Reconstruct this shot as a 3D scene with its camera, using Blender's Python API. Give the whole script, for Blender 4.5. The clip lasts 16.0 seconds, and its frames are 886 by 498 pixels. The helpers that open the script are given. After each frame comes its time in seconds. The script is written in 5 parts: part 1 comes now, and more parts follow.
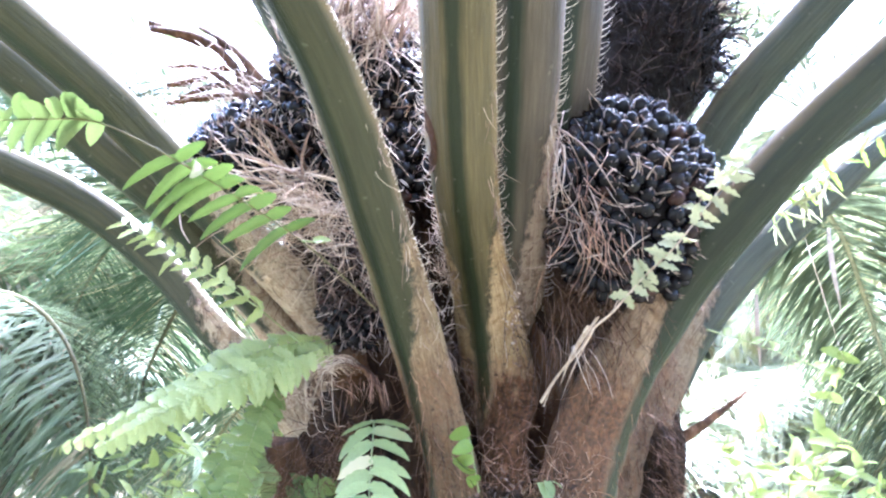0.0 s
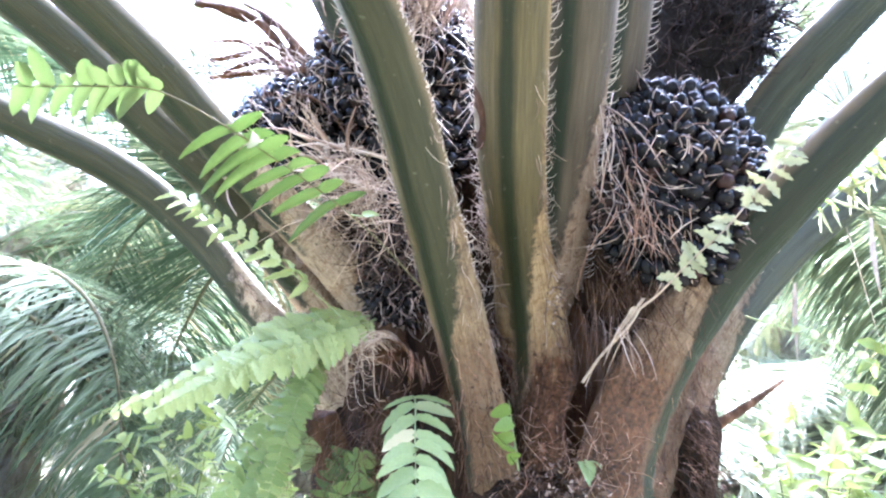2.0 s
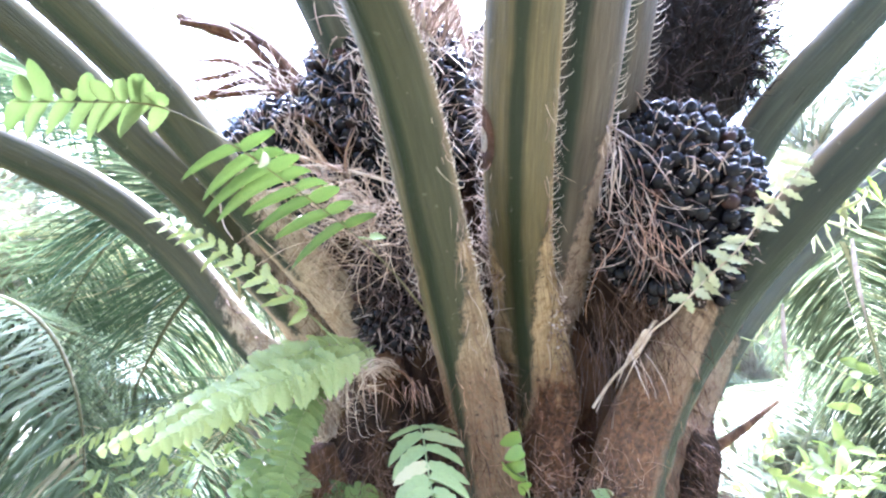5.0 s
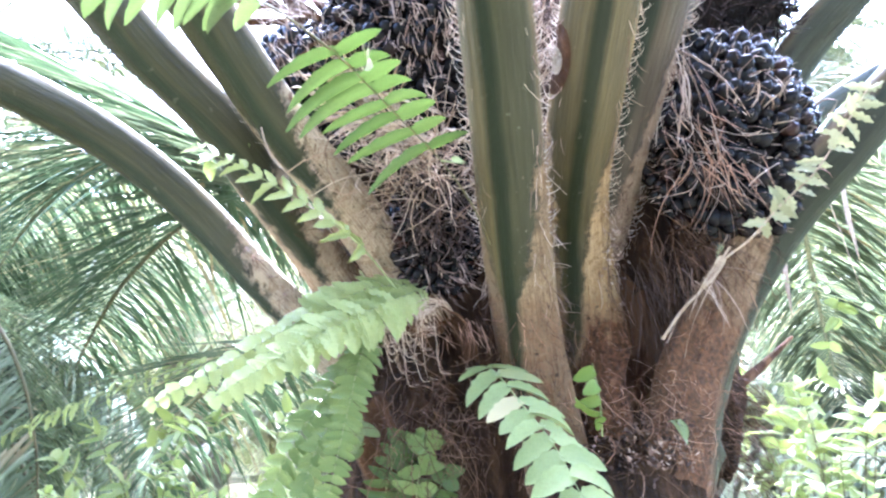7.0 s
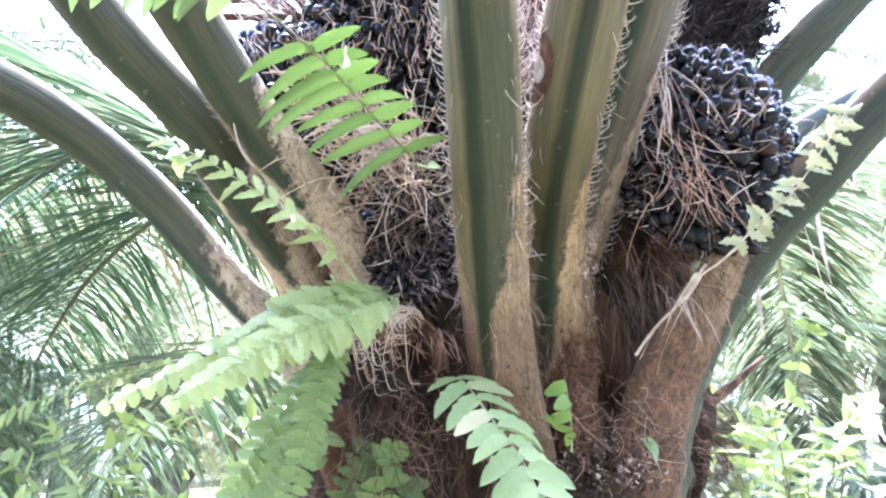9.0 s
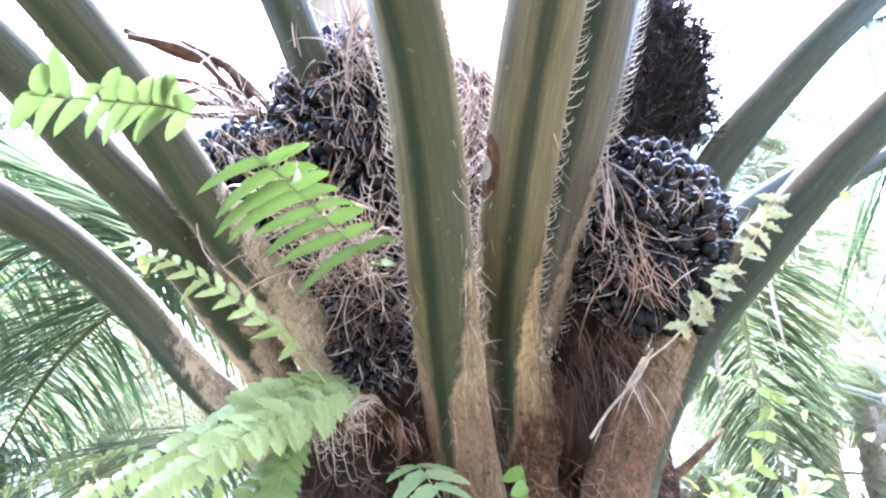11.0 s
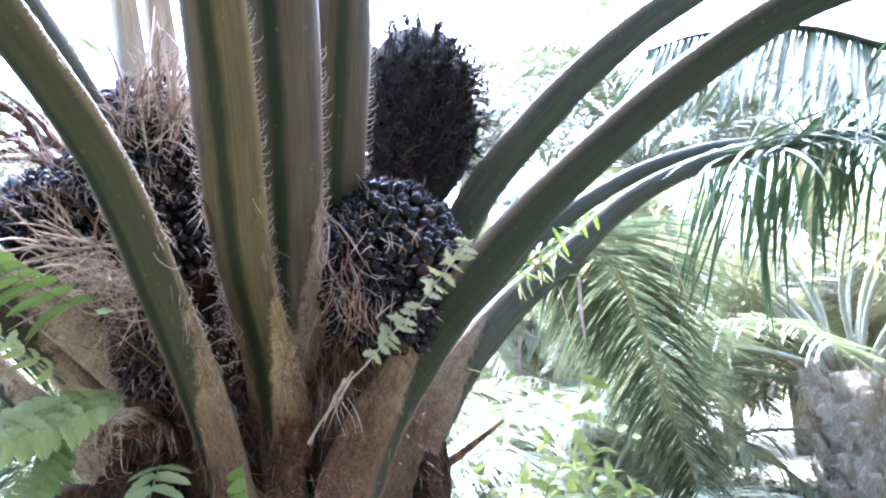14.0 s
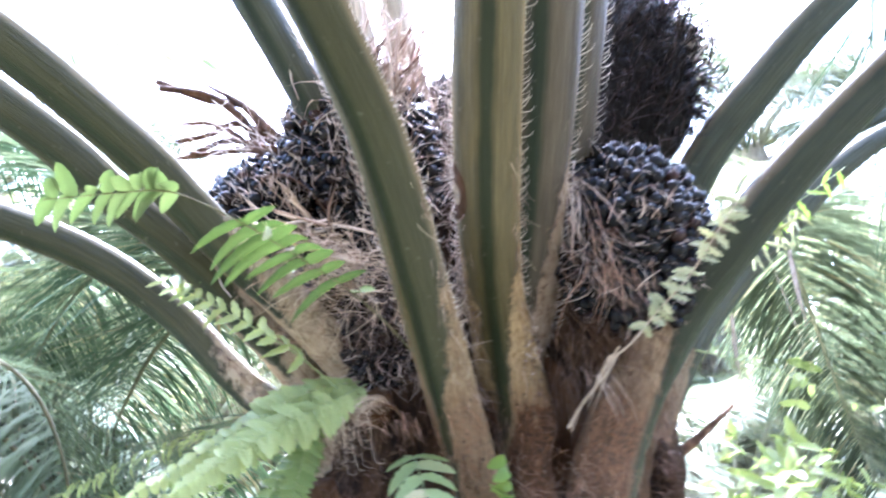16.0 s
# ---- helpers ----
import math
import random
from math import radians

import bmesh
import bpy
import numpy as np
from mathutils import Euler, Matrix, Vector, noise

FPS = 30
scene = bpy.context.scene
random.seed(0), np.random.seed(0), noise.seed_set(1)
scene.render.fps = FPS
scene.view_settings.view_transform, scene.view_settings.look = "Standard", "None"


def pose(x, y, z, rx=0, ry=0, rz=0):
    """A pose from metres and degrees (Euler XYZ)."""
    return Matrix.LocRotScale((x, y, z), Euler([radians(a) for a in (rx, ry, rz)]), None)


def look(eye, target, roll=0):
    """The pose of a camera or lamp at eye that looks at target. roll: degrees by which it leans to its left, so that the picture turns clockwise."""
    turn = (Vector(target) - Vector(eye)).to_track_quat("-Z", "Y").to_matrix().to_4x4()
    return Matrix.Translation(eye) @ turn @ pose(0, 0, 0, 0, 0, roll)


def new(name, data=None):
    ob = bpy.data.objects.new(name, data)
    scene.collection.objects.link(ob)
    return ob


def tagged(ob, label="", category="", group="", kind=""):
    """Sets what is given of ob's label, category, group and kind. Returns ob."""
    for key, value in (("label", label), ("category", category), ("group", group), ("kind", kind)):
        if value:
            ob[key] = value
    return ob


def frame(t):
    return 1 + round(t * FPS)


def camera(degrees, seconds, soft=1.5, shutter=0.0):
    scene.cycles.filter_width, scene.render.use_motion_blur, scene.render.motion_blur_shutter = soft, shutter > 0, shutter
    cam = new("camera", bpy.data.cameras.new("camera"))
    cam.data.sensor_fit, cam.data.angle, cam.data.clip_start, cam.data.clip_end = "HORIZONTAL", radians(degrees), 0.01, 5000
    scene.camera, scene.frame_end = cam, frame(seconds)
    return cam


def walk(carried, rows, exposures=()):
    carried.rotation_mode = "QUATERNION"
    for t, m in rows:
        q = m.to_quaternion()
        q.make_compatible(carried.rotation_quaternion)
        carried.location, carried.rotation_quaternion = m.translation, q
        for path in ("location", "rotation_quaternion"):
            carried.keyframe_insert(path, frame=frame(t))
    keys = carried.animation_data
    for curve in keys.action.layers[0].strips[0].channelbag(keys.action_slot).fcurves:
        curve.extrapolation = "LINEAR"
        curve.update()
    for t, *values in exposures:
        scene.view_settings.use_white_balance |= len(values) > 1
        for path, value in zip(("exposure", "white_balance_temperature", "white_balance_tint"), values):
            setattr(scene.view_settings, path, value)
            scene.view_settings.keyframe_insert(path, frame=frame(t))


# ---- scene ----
cam = camera(64.5, 16.0, soft=2.3, shutter=0.5)
METRES, EYE, TILT, LEAN, TURN = 2.5, 1.5, 12.0, 0.0, 0.0
ROWS = [
    (0.0, 0.0, 0.0, 0.0, -0.0, 0.0, -0.0),
    (0.5, -0.0154, -0.0005, -0.0042, -0.83, 0.53, -2.87),
    (1.0, -0.0219, -0.0033, -0.0086, 0.05, -0.35, -2.74),
    (1.5, -0.0289, -0.001, -0.0112, 1.69, -1.23, -1.41),
    (2.0, -0.0276, -0.0012, -0.0095, 1.44, -1.11, -1.33),
    (2.5, -0.0172, -0.0013, -0.0062, 0.2, -0.9, -0.73),
    (3.0, -0.0153, -0.0042, -0.0067, -0.49, -1.02, -0.95),
    (3.5, -0.0154, -0.0069, -0.0047, -1.04, -0.6, -0.51),
    (4.0, -0.027, -0.0081, -0.0007, -0.23, 0.15, -0.43),
    (6.5, -0.1865, 0.0717, -0.0487, -7.34, 1.32, -0.17),
    (7.0, -0.218, 0.0729, -0.057, -9.25, -0.76, 0.28),
    (7.5, -0.212, 0.0832, -0.0613, -12.23, -0.8, -2.01),
    (8.0, -0.2187, 0.0871, -0.0602, -10.51, -0.49, -1.99),
    (10.5, -0.2006, 0.074, -0.0521, -12.68, 1.43, -1.39),
    (11.0, -0.1973, 0.0551, -0.0329, -12.76, 5.16, -0.54),
    (11.5, -0.163, 0.0397, -0.0253, -14.18, 5.05, -0.02),
    (12.0, -0.0389, -0.0489, 0.0015, -10.37, 2.78, 2.2),
    (12.5, 0.0172, -0.1036, 0.0575, -11.96, 2.68, -1.01),
    (13.0, 0.032, -0.1253, 0.0625, -10.07, 1.67, 0.84),
    (13.5, 0.0674, -0.134, 0.0542, -9.89, 0.44, 0.53),
    (14.0, 0.0888, -0.1429, 0.0597, -11.42, 1.11, -0.09),
    (14.5, 0.086, -0.1583, 0.0634, -9.96, 2.23, 0.07),
    (15.0, 0.0583, -0.1633, 0.06, -6.42, 2.42, -1.01),
    (15.5, -0.0042, -0.1269, 0.0415, -4.57, 1.87, -3.18),
    (16.0, -0.0985, -0.0512, 0.0202, -5.11, 2.01, 2.69),
]
walk(cam, [(t, pose(0, 0, EYE, TILT, LEAN, TURN) @ pose(METRES * x, METRES * y, METRES * z, 90 + pitch, roll, yaw)) for t, x, y, z, yaw, pitch, roll in ROWS],
     [(0.0, 5.35, 4710, 16), (4.0, 5.35, 4710, 16), (7.0, 5.38, 4710, 16), (10.5, 5.42, 4710, 16), (11.5, 5.42, 4710, 16), (12.5, 4.65, 4710, 16), (14.5, 4.4, 4710, 16), (15.0, 4.4, 4710, 16), (16.0, 4.95, 4710, 16)])


# ---- world, sun, exposure ----
SUN_UP, SUN_TURN = 64.0, 15.0
world = bpy.data.worlds.new("sky")
scene.world = world
world.use_nodes = True
wn, wl = world.node_tree.nodes, world.node_tree.links
sky = wn.new("ShaderNodeTexSky")
sky.sky_type = "NISHITA"
sky.sun_disc = False
sky.sun_elevation, sky.sun_rotation = radians(SUN_UP), radians(SUN_TURN)
sky.air_density, sky.dust_density, sky.ozone_density = 1.0, 7.0, 0.3
wn["Background"].inputs["Strength"].default_value = 0.15
wl.new(sky.outputs[0], wn["Background"].inputs["Color"])

sun = new("sun", bpy.data.lights.new("sun", "SUN"))
sun.data.energy, sun.data.angle, sun.data.color = 2.6, radians(16), (1.0, 0.98, 0.95)
turn, up = radians(SUN_TURN), radians(SUN_UP)
sun.matrix_world = look((math.sin(turn) * math.cos(up) * 20, math.cos(turn) * math.cos(up) * 20, math.sin(up) * 20), (0, 0, 0))


# ---- materials ----
def material(name, rough=0.6, metallic=0.0):
    m = bpy.data.materials.new(name)
    m.use_nodes = True
    b = m.node_tree.nodes["Principled BSDF"]
    b.inputs["Roughness"].default_value, b.inputs["Metallic"].default_value = rough, metallic
    return m, m.node_tree.nodes, m.node_tree.links, b


def ramp(n, l, source, stops):
    r = n.new("ShaderNodeValToRGB")
    while len(r.color_ramp.elements) < len(stops):
        r.color_ramp.elements.new(0.5)
    for e, (p, c) in zip(r.color_ramp.elements, stops):
        e.position, e.color = p, (*c, 1)
    l.new(source, r.inputs[0])
    return r.outputs[0]


def noisy(n, l, scale, detail=4.0, stretch=(1, 1, 1), rough=0.55):
    c, m, t = n.new("ShaderNodeTexCoord"), n.new("ShaderNodeMapping"), n.new("ShaderNodeTexNoise")
    m.inputs["Scale"].default_value = stretch
    t.inputs["Scale"].default_value, t.inputs["Detail"].default_value, t.inputs["Roughness"].default_value = scale, detail, rough
    l.new(c.outputs["Object"], m.inputs[0])
    l.new(m.outputs[0], t.inputs["Vector"])
    return t.outputs["Fac"]


def mixed(n, l, fac, a, b, kind="MIX"):
    x = n.new("ShaderNodeMix")
    x.data_type, x.blend_type = "RGBA", kind
    for value, slot in ((fac, 0), (a, 6), (b, 7)):
        if isinstance(value, (int, float)):
            x.inputs[slot].default_value = value
        elif isinstance(value, tuple):
            x.inputs[slot].default_value = (*value, 1)
        else:
            l.new(value, x.inputs[slot])
    return x.outputs[2]


def bumped(n, l, b, height, strength=0.4, distance=0.01):
    u = n.new("ShaderNodeBump")
    u.inputs["Strength"].default_value, u.inputs["Distance"].default_value = strength, distance
    l.new(height, u.inputs["Height"])
    l.new(u.outputs[0], b.inputs["Normal"])


def maths(n, l, kind, a, b=0.0, clamp=False):
    x = n.new("ShaderNodeMath")
    x.operation, x.use_clamp = kind, clamp
    for value, slot in ((a, 0), (b, 1)):
        if isinstance(value, (int, float)):
            x.inputs[slot].default_value = value
        else:
            l.new(value, x.inputs[slot])
    return x.outputs[0]


def attribute(n, name):
    a = n.new("ShaderNodeAttribute")
    a.attribute_name = name
    return a.outputs["Fac"]


def petiole_material(name, green, side, scurf, rusted=0.9, bare_from=-0.05, reach=0.42, shade_side=None):
    """Smooth olive stalk with a dark green keel; flaking tan scurf climbs its edges, brown fibre wraps its foot."""
    m, n, l, b = material(name, 0.5)
    along, across = attribute(n, "along"), attribute(n, "across")

    def laid(scale, detail, wide, long):
        lay, t = n.new("ShaderNodeCombineXYZ"), n.new("ShaderNodeTexNoise")
        l.new(maths(n, l, "MULTIPLY", across, wide), lay.inputs[0])
        l.new(maths(n, l, "MULTIPLY", along, long), lay.inputs[1])
        l.new(n.new("ShaderNodeObjectInfo").outputs["Random"], lay.inputs[2])
        t.inputs["Scale"].default_value, t.inputs["Detail"].default_value, t.inputs["Roughness"].default_value = scale, detail, 0.6
        l.new(lay.outputs[0], t.inputs["Vector"])
        return t.outputs["Fac"]

    grain, streak = laid(5, 7, 1.1, 0.9), laid(9, 6, 1.6, 0.5)
    fine = noisy(n, l, 90, 5)
    flake = noisy(n, l, 30, 7, (1.4, 1.4, 0.7), 0.72)
    blot = noisy(n, l, 7, 6, (1, 1, 1), 0.65)
    body = mixed(n, l, ramp(n, l, grain, [(0.3, (0, 0, 0)), (0.7, (1, 1, 1))]), tuple(c * 0.65 for c in side), tuple(c * 1.15 for c in side))
    body = mixed(n, l, maths(n, l, "MULTIPLY", ramp(n, l, streak, [(0.5, (0, 0, 0)), (0.75, (1, 1, 1))]), 0.5), body, tuple(c * 1.7 for c in side))
    # One flank darker: uneven light on the stalk is put into its colour.
    if shade_side:
        shade_flank = mixed(n, l, ramp(n, l, grain, [(0.3, (0, 0, 0)), (0.7, (1, 1, 1))]), tuple(c * 0.65 for c in shade_side), tuple(c * 1.15 for c in shade_side))
        body = mixed(n, l, ramp(n, l, maths(n, l, "ADD", across, 0.5), [(0.4, (1, 1, 1)), (0.6, (0, 0, 0))]), body, shade_flank)
    edge = maths(n, l, "ABSOLUTE", across)
    wander = maths(n, l, "MULTIPLY", maths(n, l, "SUBTRACT", blot, 0.5), 0.22)
    keel = ramp(n, l, maths(n, l, "ADD", edge, wander), [(0.12, (1, 1, 1)), (0.33, (0, 0, 0))])
    body = mixed(n, l, keel, body, mixed(n, l, grain, green, tuple(c * 1.5 for c in green)))
    rim = ramp(n, l, maths(n, l, "ADD", attribute(n, "margin"), maths(n, l, "MULTIPLY", wander, 0.6)), [(0.86, (0, 0, 0)), (0.99, (1, 1, 1))])
    body = mixed(n, l, maths(n, l, "MULTIPLY", rim, 0.5), body, tuple(c * 0.75 for c in scurf))
    tan = mixed(n, l, ramp(n, l, blot, [(0.4, (0, 0, 0)), (0.65, (1, 1, 1))]), scurf, tuple(c * 0.68 for c in scurf))
    tan = mixed(n, l, ramp(n, l, flake, [(0.52, (0, 0, 0)), (0.58, (1, 1, 1))]), tan, tuple(c * k for c, k in zip(scurf, (0.6, 0.54, 0.48))))
    tan = mixed(n, l, maths(n, l, "MULTIPLY", ramp(n, l, laid(14, 6, 2.6, 0.45), [(0.5, (0, 0, 0)), (0.62, (1, 1, 1))]), 0.75), tan, tuple(c * k for c, k in zip(scurf, (0.45, 0.38, 0.33))))
    tan = mixed(n, l, ramp(n, l, fine, [(0.62, (0, 0, 0)), (0.7, (1, 1, 1))]), tan, (0.06, 0.04, 0.025))
    pits = ramp(n, l, noisy(n, l, 24, 3, (1.3, 1.3, 0.6)), [(0.68, (0, 0, 0)), (0.71, (1, 1, 1))])
    tan = mixed(n, l, maths(n, l, "MULTIPLY", pits, 0.8), tan, (0.075, 0.036, 0.016))
    low = maths(n, l, "ADD", along, maths(n, l, "MULTIPLY", maths(n, l, "SUBTRACT", blot, 0.5), 0.5))
    low = maths(n, l, "ADD", low, maths(n, l, "MULTIPLY", maths(n, l, "SUBTRACT", flake, 0.5), 0.4))
    climb = maths(n, l, "SUBTRACT", low, maths(n, l, "MULTIPLY", edge, reach))
    base = ramp(n, l, climb, [(0.42, (1, 1, 1)), (0.5, (0, 0, 0))])
    bare = maths(n, l, "MULTIPLY", maths(n, l, "MULTIPLY", keel, 0.96), ramp(n, l, low, [(max(0.0, bare_from), (0, 0, 0)), (max(0.0, bare_from) + 0.14, (1, 1, 1))]))
    base = mixed(n, l, bare, base, (0, 0, 0))
    col = mixed(n, l, base, body, tan)
    rusty = ramp(n, l, low, [(0.47, (1, 1, 1)), (0.6, (0, 0, 0))])
    rust = mixed(n, l, ramp(n, l, fine, [(0.4, (0, 0, 0)), (0.65, (1, 1, 1))]), (0.09, 0.037, 0.015), (0.024, 0.01, 0.005))
    rust = mixed(n, l, ramp(n, l, flake, [(0.54, (0, 0, 0)), (0.64, (1, 1, 1))]), rust, (0.17, 0.085, 0.042))
    col = mixed(n, l, maths(n, l, "MULTIPLY", maths(n, l, "MULTIPLY", rusty, rusted), maths(n, l, "SUBTRACT", 1.0, bare)), col, rust)
    specks = ramp(n, l, noisy(n, l, 42, 2), [(0.69, (0, 0, 0)), (0.74, (1, 1, 1))])
    col = mixed(n, l, maths(n, l, "MULTIPLY", specks, 0.12), col, (0.34, 0.3, 0.22))
    l.new(col, b.inputs["Base Color"])
    l.new(maths(n, l, "ADD", maths(n, l, "MULTIPLY", base, 0.35), 0.5), b.inputs["Roughness"])
    b.inputs["Specular IOR Level"].default_value = 0.2
    bumped(n, l, b, mixed(n, l, base, maths(n, l, "MULTIPLY", grain, 0.3), mixed(n, l, 0.5, flake, fine)), 1.0, 0.02)
    return m


def leaf_material(name, a, b_, glow=0.45, rough=0.45, tip=None, shine=0.5):
    """Leaf: glossy skin over a thin body that lets light through."""
    m, n, l, b = material(name, rough)
    b.inputs["Specular IOR Level"].default_value = shine
    info = n.new("ShaderNodeObjectInfo")
    geo = n.new("ShaderNodeNewGeometry")
    rnd = maths(n, l, "FRACT", maths(n, l, "ADD", info.outputs["Random"], geo.outputs["Random Per Island"]))
    spot = noisy(n, l, 14, 4)
    col = mixed(n, l, rnd, a, b_)
    col = mixed(n, l, maths(n, l, "MULTIPLY", ramp(n, l, spot, [(0.4, (0, 0, 0)), (0.75, (1, 1, 1))]), 0.4), col, tuple(c * 0.6 for c in a))
    if tip:
        brown = ramp(n, l, rnd, [(0.955, (0, 0, 0)), (0.97, (1, 1, 1))])
        col = mixed(n, l, maths(n, l, "MULTIPLY", brown, 0.7), col, tip)
    l.new(col, b.inputs["Base Color"])
    t, x = n.new("ShaderNodeBsdfTranslucent"), n.new("ShaderNodeMixShader")
    l.new(mixed(n, l, 0.5, col, (a[0] * 1.5, a[1] * 1.5, a[2] * 1.1)), t.inputs["Color"])
    x.inputs[0].default_value = glow
    l.new(b.outputs[0], x.inputs[1])
    l.new(t.outputs[0], x.inputs[2])
    l.new(x.outputs[0], n["Material Output"].inputs["Surface"])
    return m


def strand_material(name, stops, rough=0.7):
    m, n, l, b = material(name, rough)
    b.inputs["Specular IOR Level"].default_value = 0.12
    geo = n.new("ShaderNodeNewGeometry")
    col = ramp(n, l, geo.outputs["Random Per Island"], stops)
    col = mixed(n, l, maths(n, l, "MULTIPLY", noisy(n, l, 25, 3), 0.5), col, tuple(c * 0.6 for c in stops[0][1]))
    l.new(col, b.inputs["Base Color"])
    return m


def rough_material(name, stops, scale=12, stretch=(1, 1, 1), rough=0.85, bump=0.8, dist=0.02):
    m, n, l, b = material(name, rough)
    b.inputs["Specular IOR Level"].default_value = 0.15
    a = noisy(n, l, scale, 6, stretch, 0.65)
    c = noisy(n, l, scale * 5, 4, stretch)
    col = ramp(n, l, a, stops)
    col = mixed(n, l, maths(n, l, "MULTIPLY", c, 0.6), col, stops[0][1])
    l.new(col, b.inputs["Base Color"])
    bumped(n, l, b, mixed(n, l, 0.5, a, c), bump, dist * 2)
    return m


OLIVE = petiole_material("olive_stalk", (0.009, 0.0108, 0.0038), (0.07, 0.054, 0.022), (0.36, 0.25, 0.125), 0.98, 0.24, 0.62)
# Dark green stalk; shade on its backlit flanks is put into the colour too.
DARK_OLIVE = petiole_material("shaded_olive_stalk", (0.0085, 0.0115, 0.004), (0.014, 0.0155, 0.007), (0.22, 0.15, 0.088), 0.8, -0.05, 0.62)
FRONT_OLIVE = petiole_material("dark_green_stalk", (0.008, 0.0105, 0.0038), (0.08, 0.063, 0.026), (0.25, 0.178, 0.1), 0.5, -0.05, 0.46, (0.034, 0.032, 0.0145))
LEFT_OLIVE = petiole_material("grey_scurfed_stalk", (0.0125, 0.0165, 0.008), (0.036, 0.034, 0.016), (0.4, 0.315, 0.215), 0.12, 0.4, 0.38)
GREY_OLIVE = petiole_material("grey_olive_stalk", (0.014, 0.018, 0.012), (0.036, 0.037, 0.023), (0.22, 0.165, 0.105), 0.5)
SCURFY = petiole_material("scurfy_brown_stalk", (0.0085, 0.0115, 0.006), (0.052, 0.04, 0.026), (0.26, 0.19, 0.13), 0.45, -0.05, 0.62)
FIBRE = rough_material("brown_fibre", [(0.3, (0.022, 0.011, 0.006)), (0.5, (0.075, 0.035, 0.016)), (0.7, (0.18, 0.095, 0.045))], 14, (1, 1, 0.25))
DARKFIBRE = rough_material("dark_fibre", [(0.35, (0.009, 0.005, 0.003)), (0.55, (0.034, 0.018, 0.009)), (0.75, (0.11, 0.06, 0.03))], 16, (1, 1, 0.3), 0.95, 1.0, 0.03)
# Dry tan bark, paled further: distance haze is put into the colour.
PALETRUNK = rough_material("hazed_tan_trunk", [(0.3, (0.2, 0.15, 0.1)), (0.5, (0.42, 0.34, 0.24)), (0.7, (0.6, 0.51, 0.38))], 11, (1, 1, 0.5), 0.9, 1.0, 0.06)
BLACKFIBRE = rough_material("black_bunch_fibre", [(0.3, (0.008, 0.007, 0.007)), (0.55, (0.02, 0.015, 0.013)), (0.75, (0.05, 0.035, 0.028))], 20, (1, 1, 0.5))
STRAW = strand_material("pale_straw", [(0.0, (0.16, 0.095, 0.06)), (0.35, (0.42, 0.3, 0.2)), (0.75, (0.62, 0.49, 0.36)), (1.0, (0.26, 0.17, 0.11))])
STRAND = strand_material("dry_strand", [(0.0, (0.11, 0.065, 0.048)), (0.4, (0.32, 0.23, 0.175)), (0.8, (0.6, 0.48, 0.39)), (1.0, (0.18, 0.12, 0.092))])
DARKSTRAND = strand_material("dark_strand", [(0.0, (0.03, 0.02, 0.016)), (0.6, (0.09, 0.055, 0.042)), (1.0, (0.24, 0.16, 0.12))])
# Blackened strand copy: the upper bunch's shade is put into the fibre colour.
FURSTRAND = strand_material("shaded_fur_strand", [(0.0, (0.008, 0.006, 0.006)), (0.7, (0.03, 0.021, 0.019)), (1.0, (0.1, 0.07, 0.06))])
REDSTRAND = strand_material("rusty_strand", [(0.0, (0.16, 0.08, 0.05)), (0.6, (0.36, 0.21, 0.13)), (1.0, (0.5, 0.34, 0.24))])
BROWNSTRAND = strand_material("brown_strand", [(0.0, (0.035, 0.016, 0.008)), (0.6, (0.1, 0.05, 0.026)), (1.0, (0.24, 0.145, 0.085))])
BRACT = strand_material("bract_spike", [(0.0, (0.08, 0.05, 0.04)), (0.6, (0.24, 0.165, 0.125)), (1.0, (0.5, 0.4, 0.32))])
PALESHAG = strand_material("pale_trunk_shag", [(0.0, (0.22, 0.15, 0.09)), (0.5, (0.46, 0.35, 0.21)), (1.0, (0.66, 0.54, 0.35))])
SPINE = strand_material("pale_spine", [(0.0, (0.36, 0.29, 0.24)), (1.0, (0.58, 0.5, 0.42))], 0.45)
SHEATH = petiole_material("dry_sheath", (0.2, 0.155, 0.105), (0.34, 0.27, 0.19), (0.38, 0.28, 0.19))
FERN = leaf_material("sword_fern_green", (0.225, 0.245, 0.08), (0.31, 0.33, 0.125), 0.38, 0.5, None, 0.25)
FERNMID = leaf_material("mid_fern_green", (0.12, 0.155, 0.042), (0.19, 0.225, 0.072), 0.38, 0.5, None, 0.2)
FERNPALE = leaf_material("pale_fern_green", (0.17, 0.2, 0.075), (0.23, 0.26, 0.105), 0.3, 0.5, (0.45, 0.35, 0.2), 0.2)
CREAM = leaf_material("cream_green_leaf", (0.21, 0.208, 0.115), (0.33, 0.315, 0.195), 0.25, 0.5, None, 0.2)
FERNBRIGHT = leaf_material("bright_fern_green", (0.042, 0.066, 0.012), (0.075, 0.105, 0.024), 0.18, 0.5, None, 0.3)
FERNTIP = leaf_material("fern_tip_green", (0.075, 0.105, 0.03), (0.13, 0.16, 0.055), 0.2, 0.5, (0.4, 0.34, 0.1), 0.3)
PALMLEAF = leaf_material("palm_leaflet_green", (0.085, 0.105, 0.05), (0.125, 0.148, 0.072), 0.4, 0.6, (0.3, 0.22, 0.12), 0.2)
# Darker copies of the palm leaf: backlit shade is put into their colour.
NEARLEAF = leaf_material("backlit_leaflet_green", (0.055, 0.066, 0.036), (0.082, 0.095, 0.054), 0.27, 0.4, (0.3, 0.22, 0.12), 0.25)
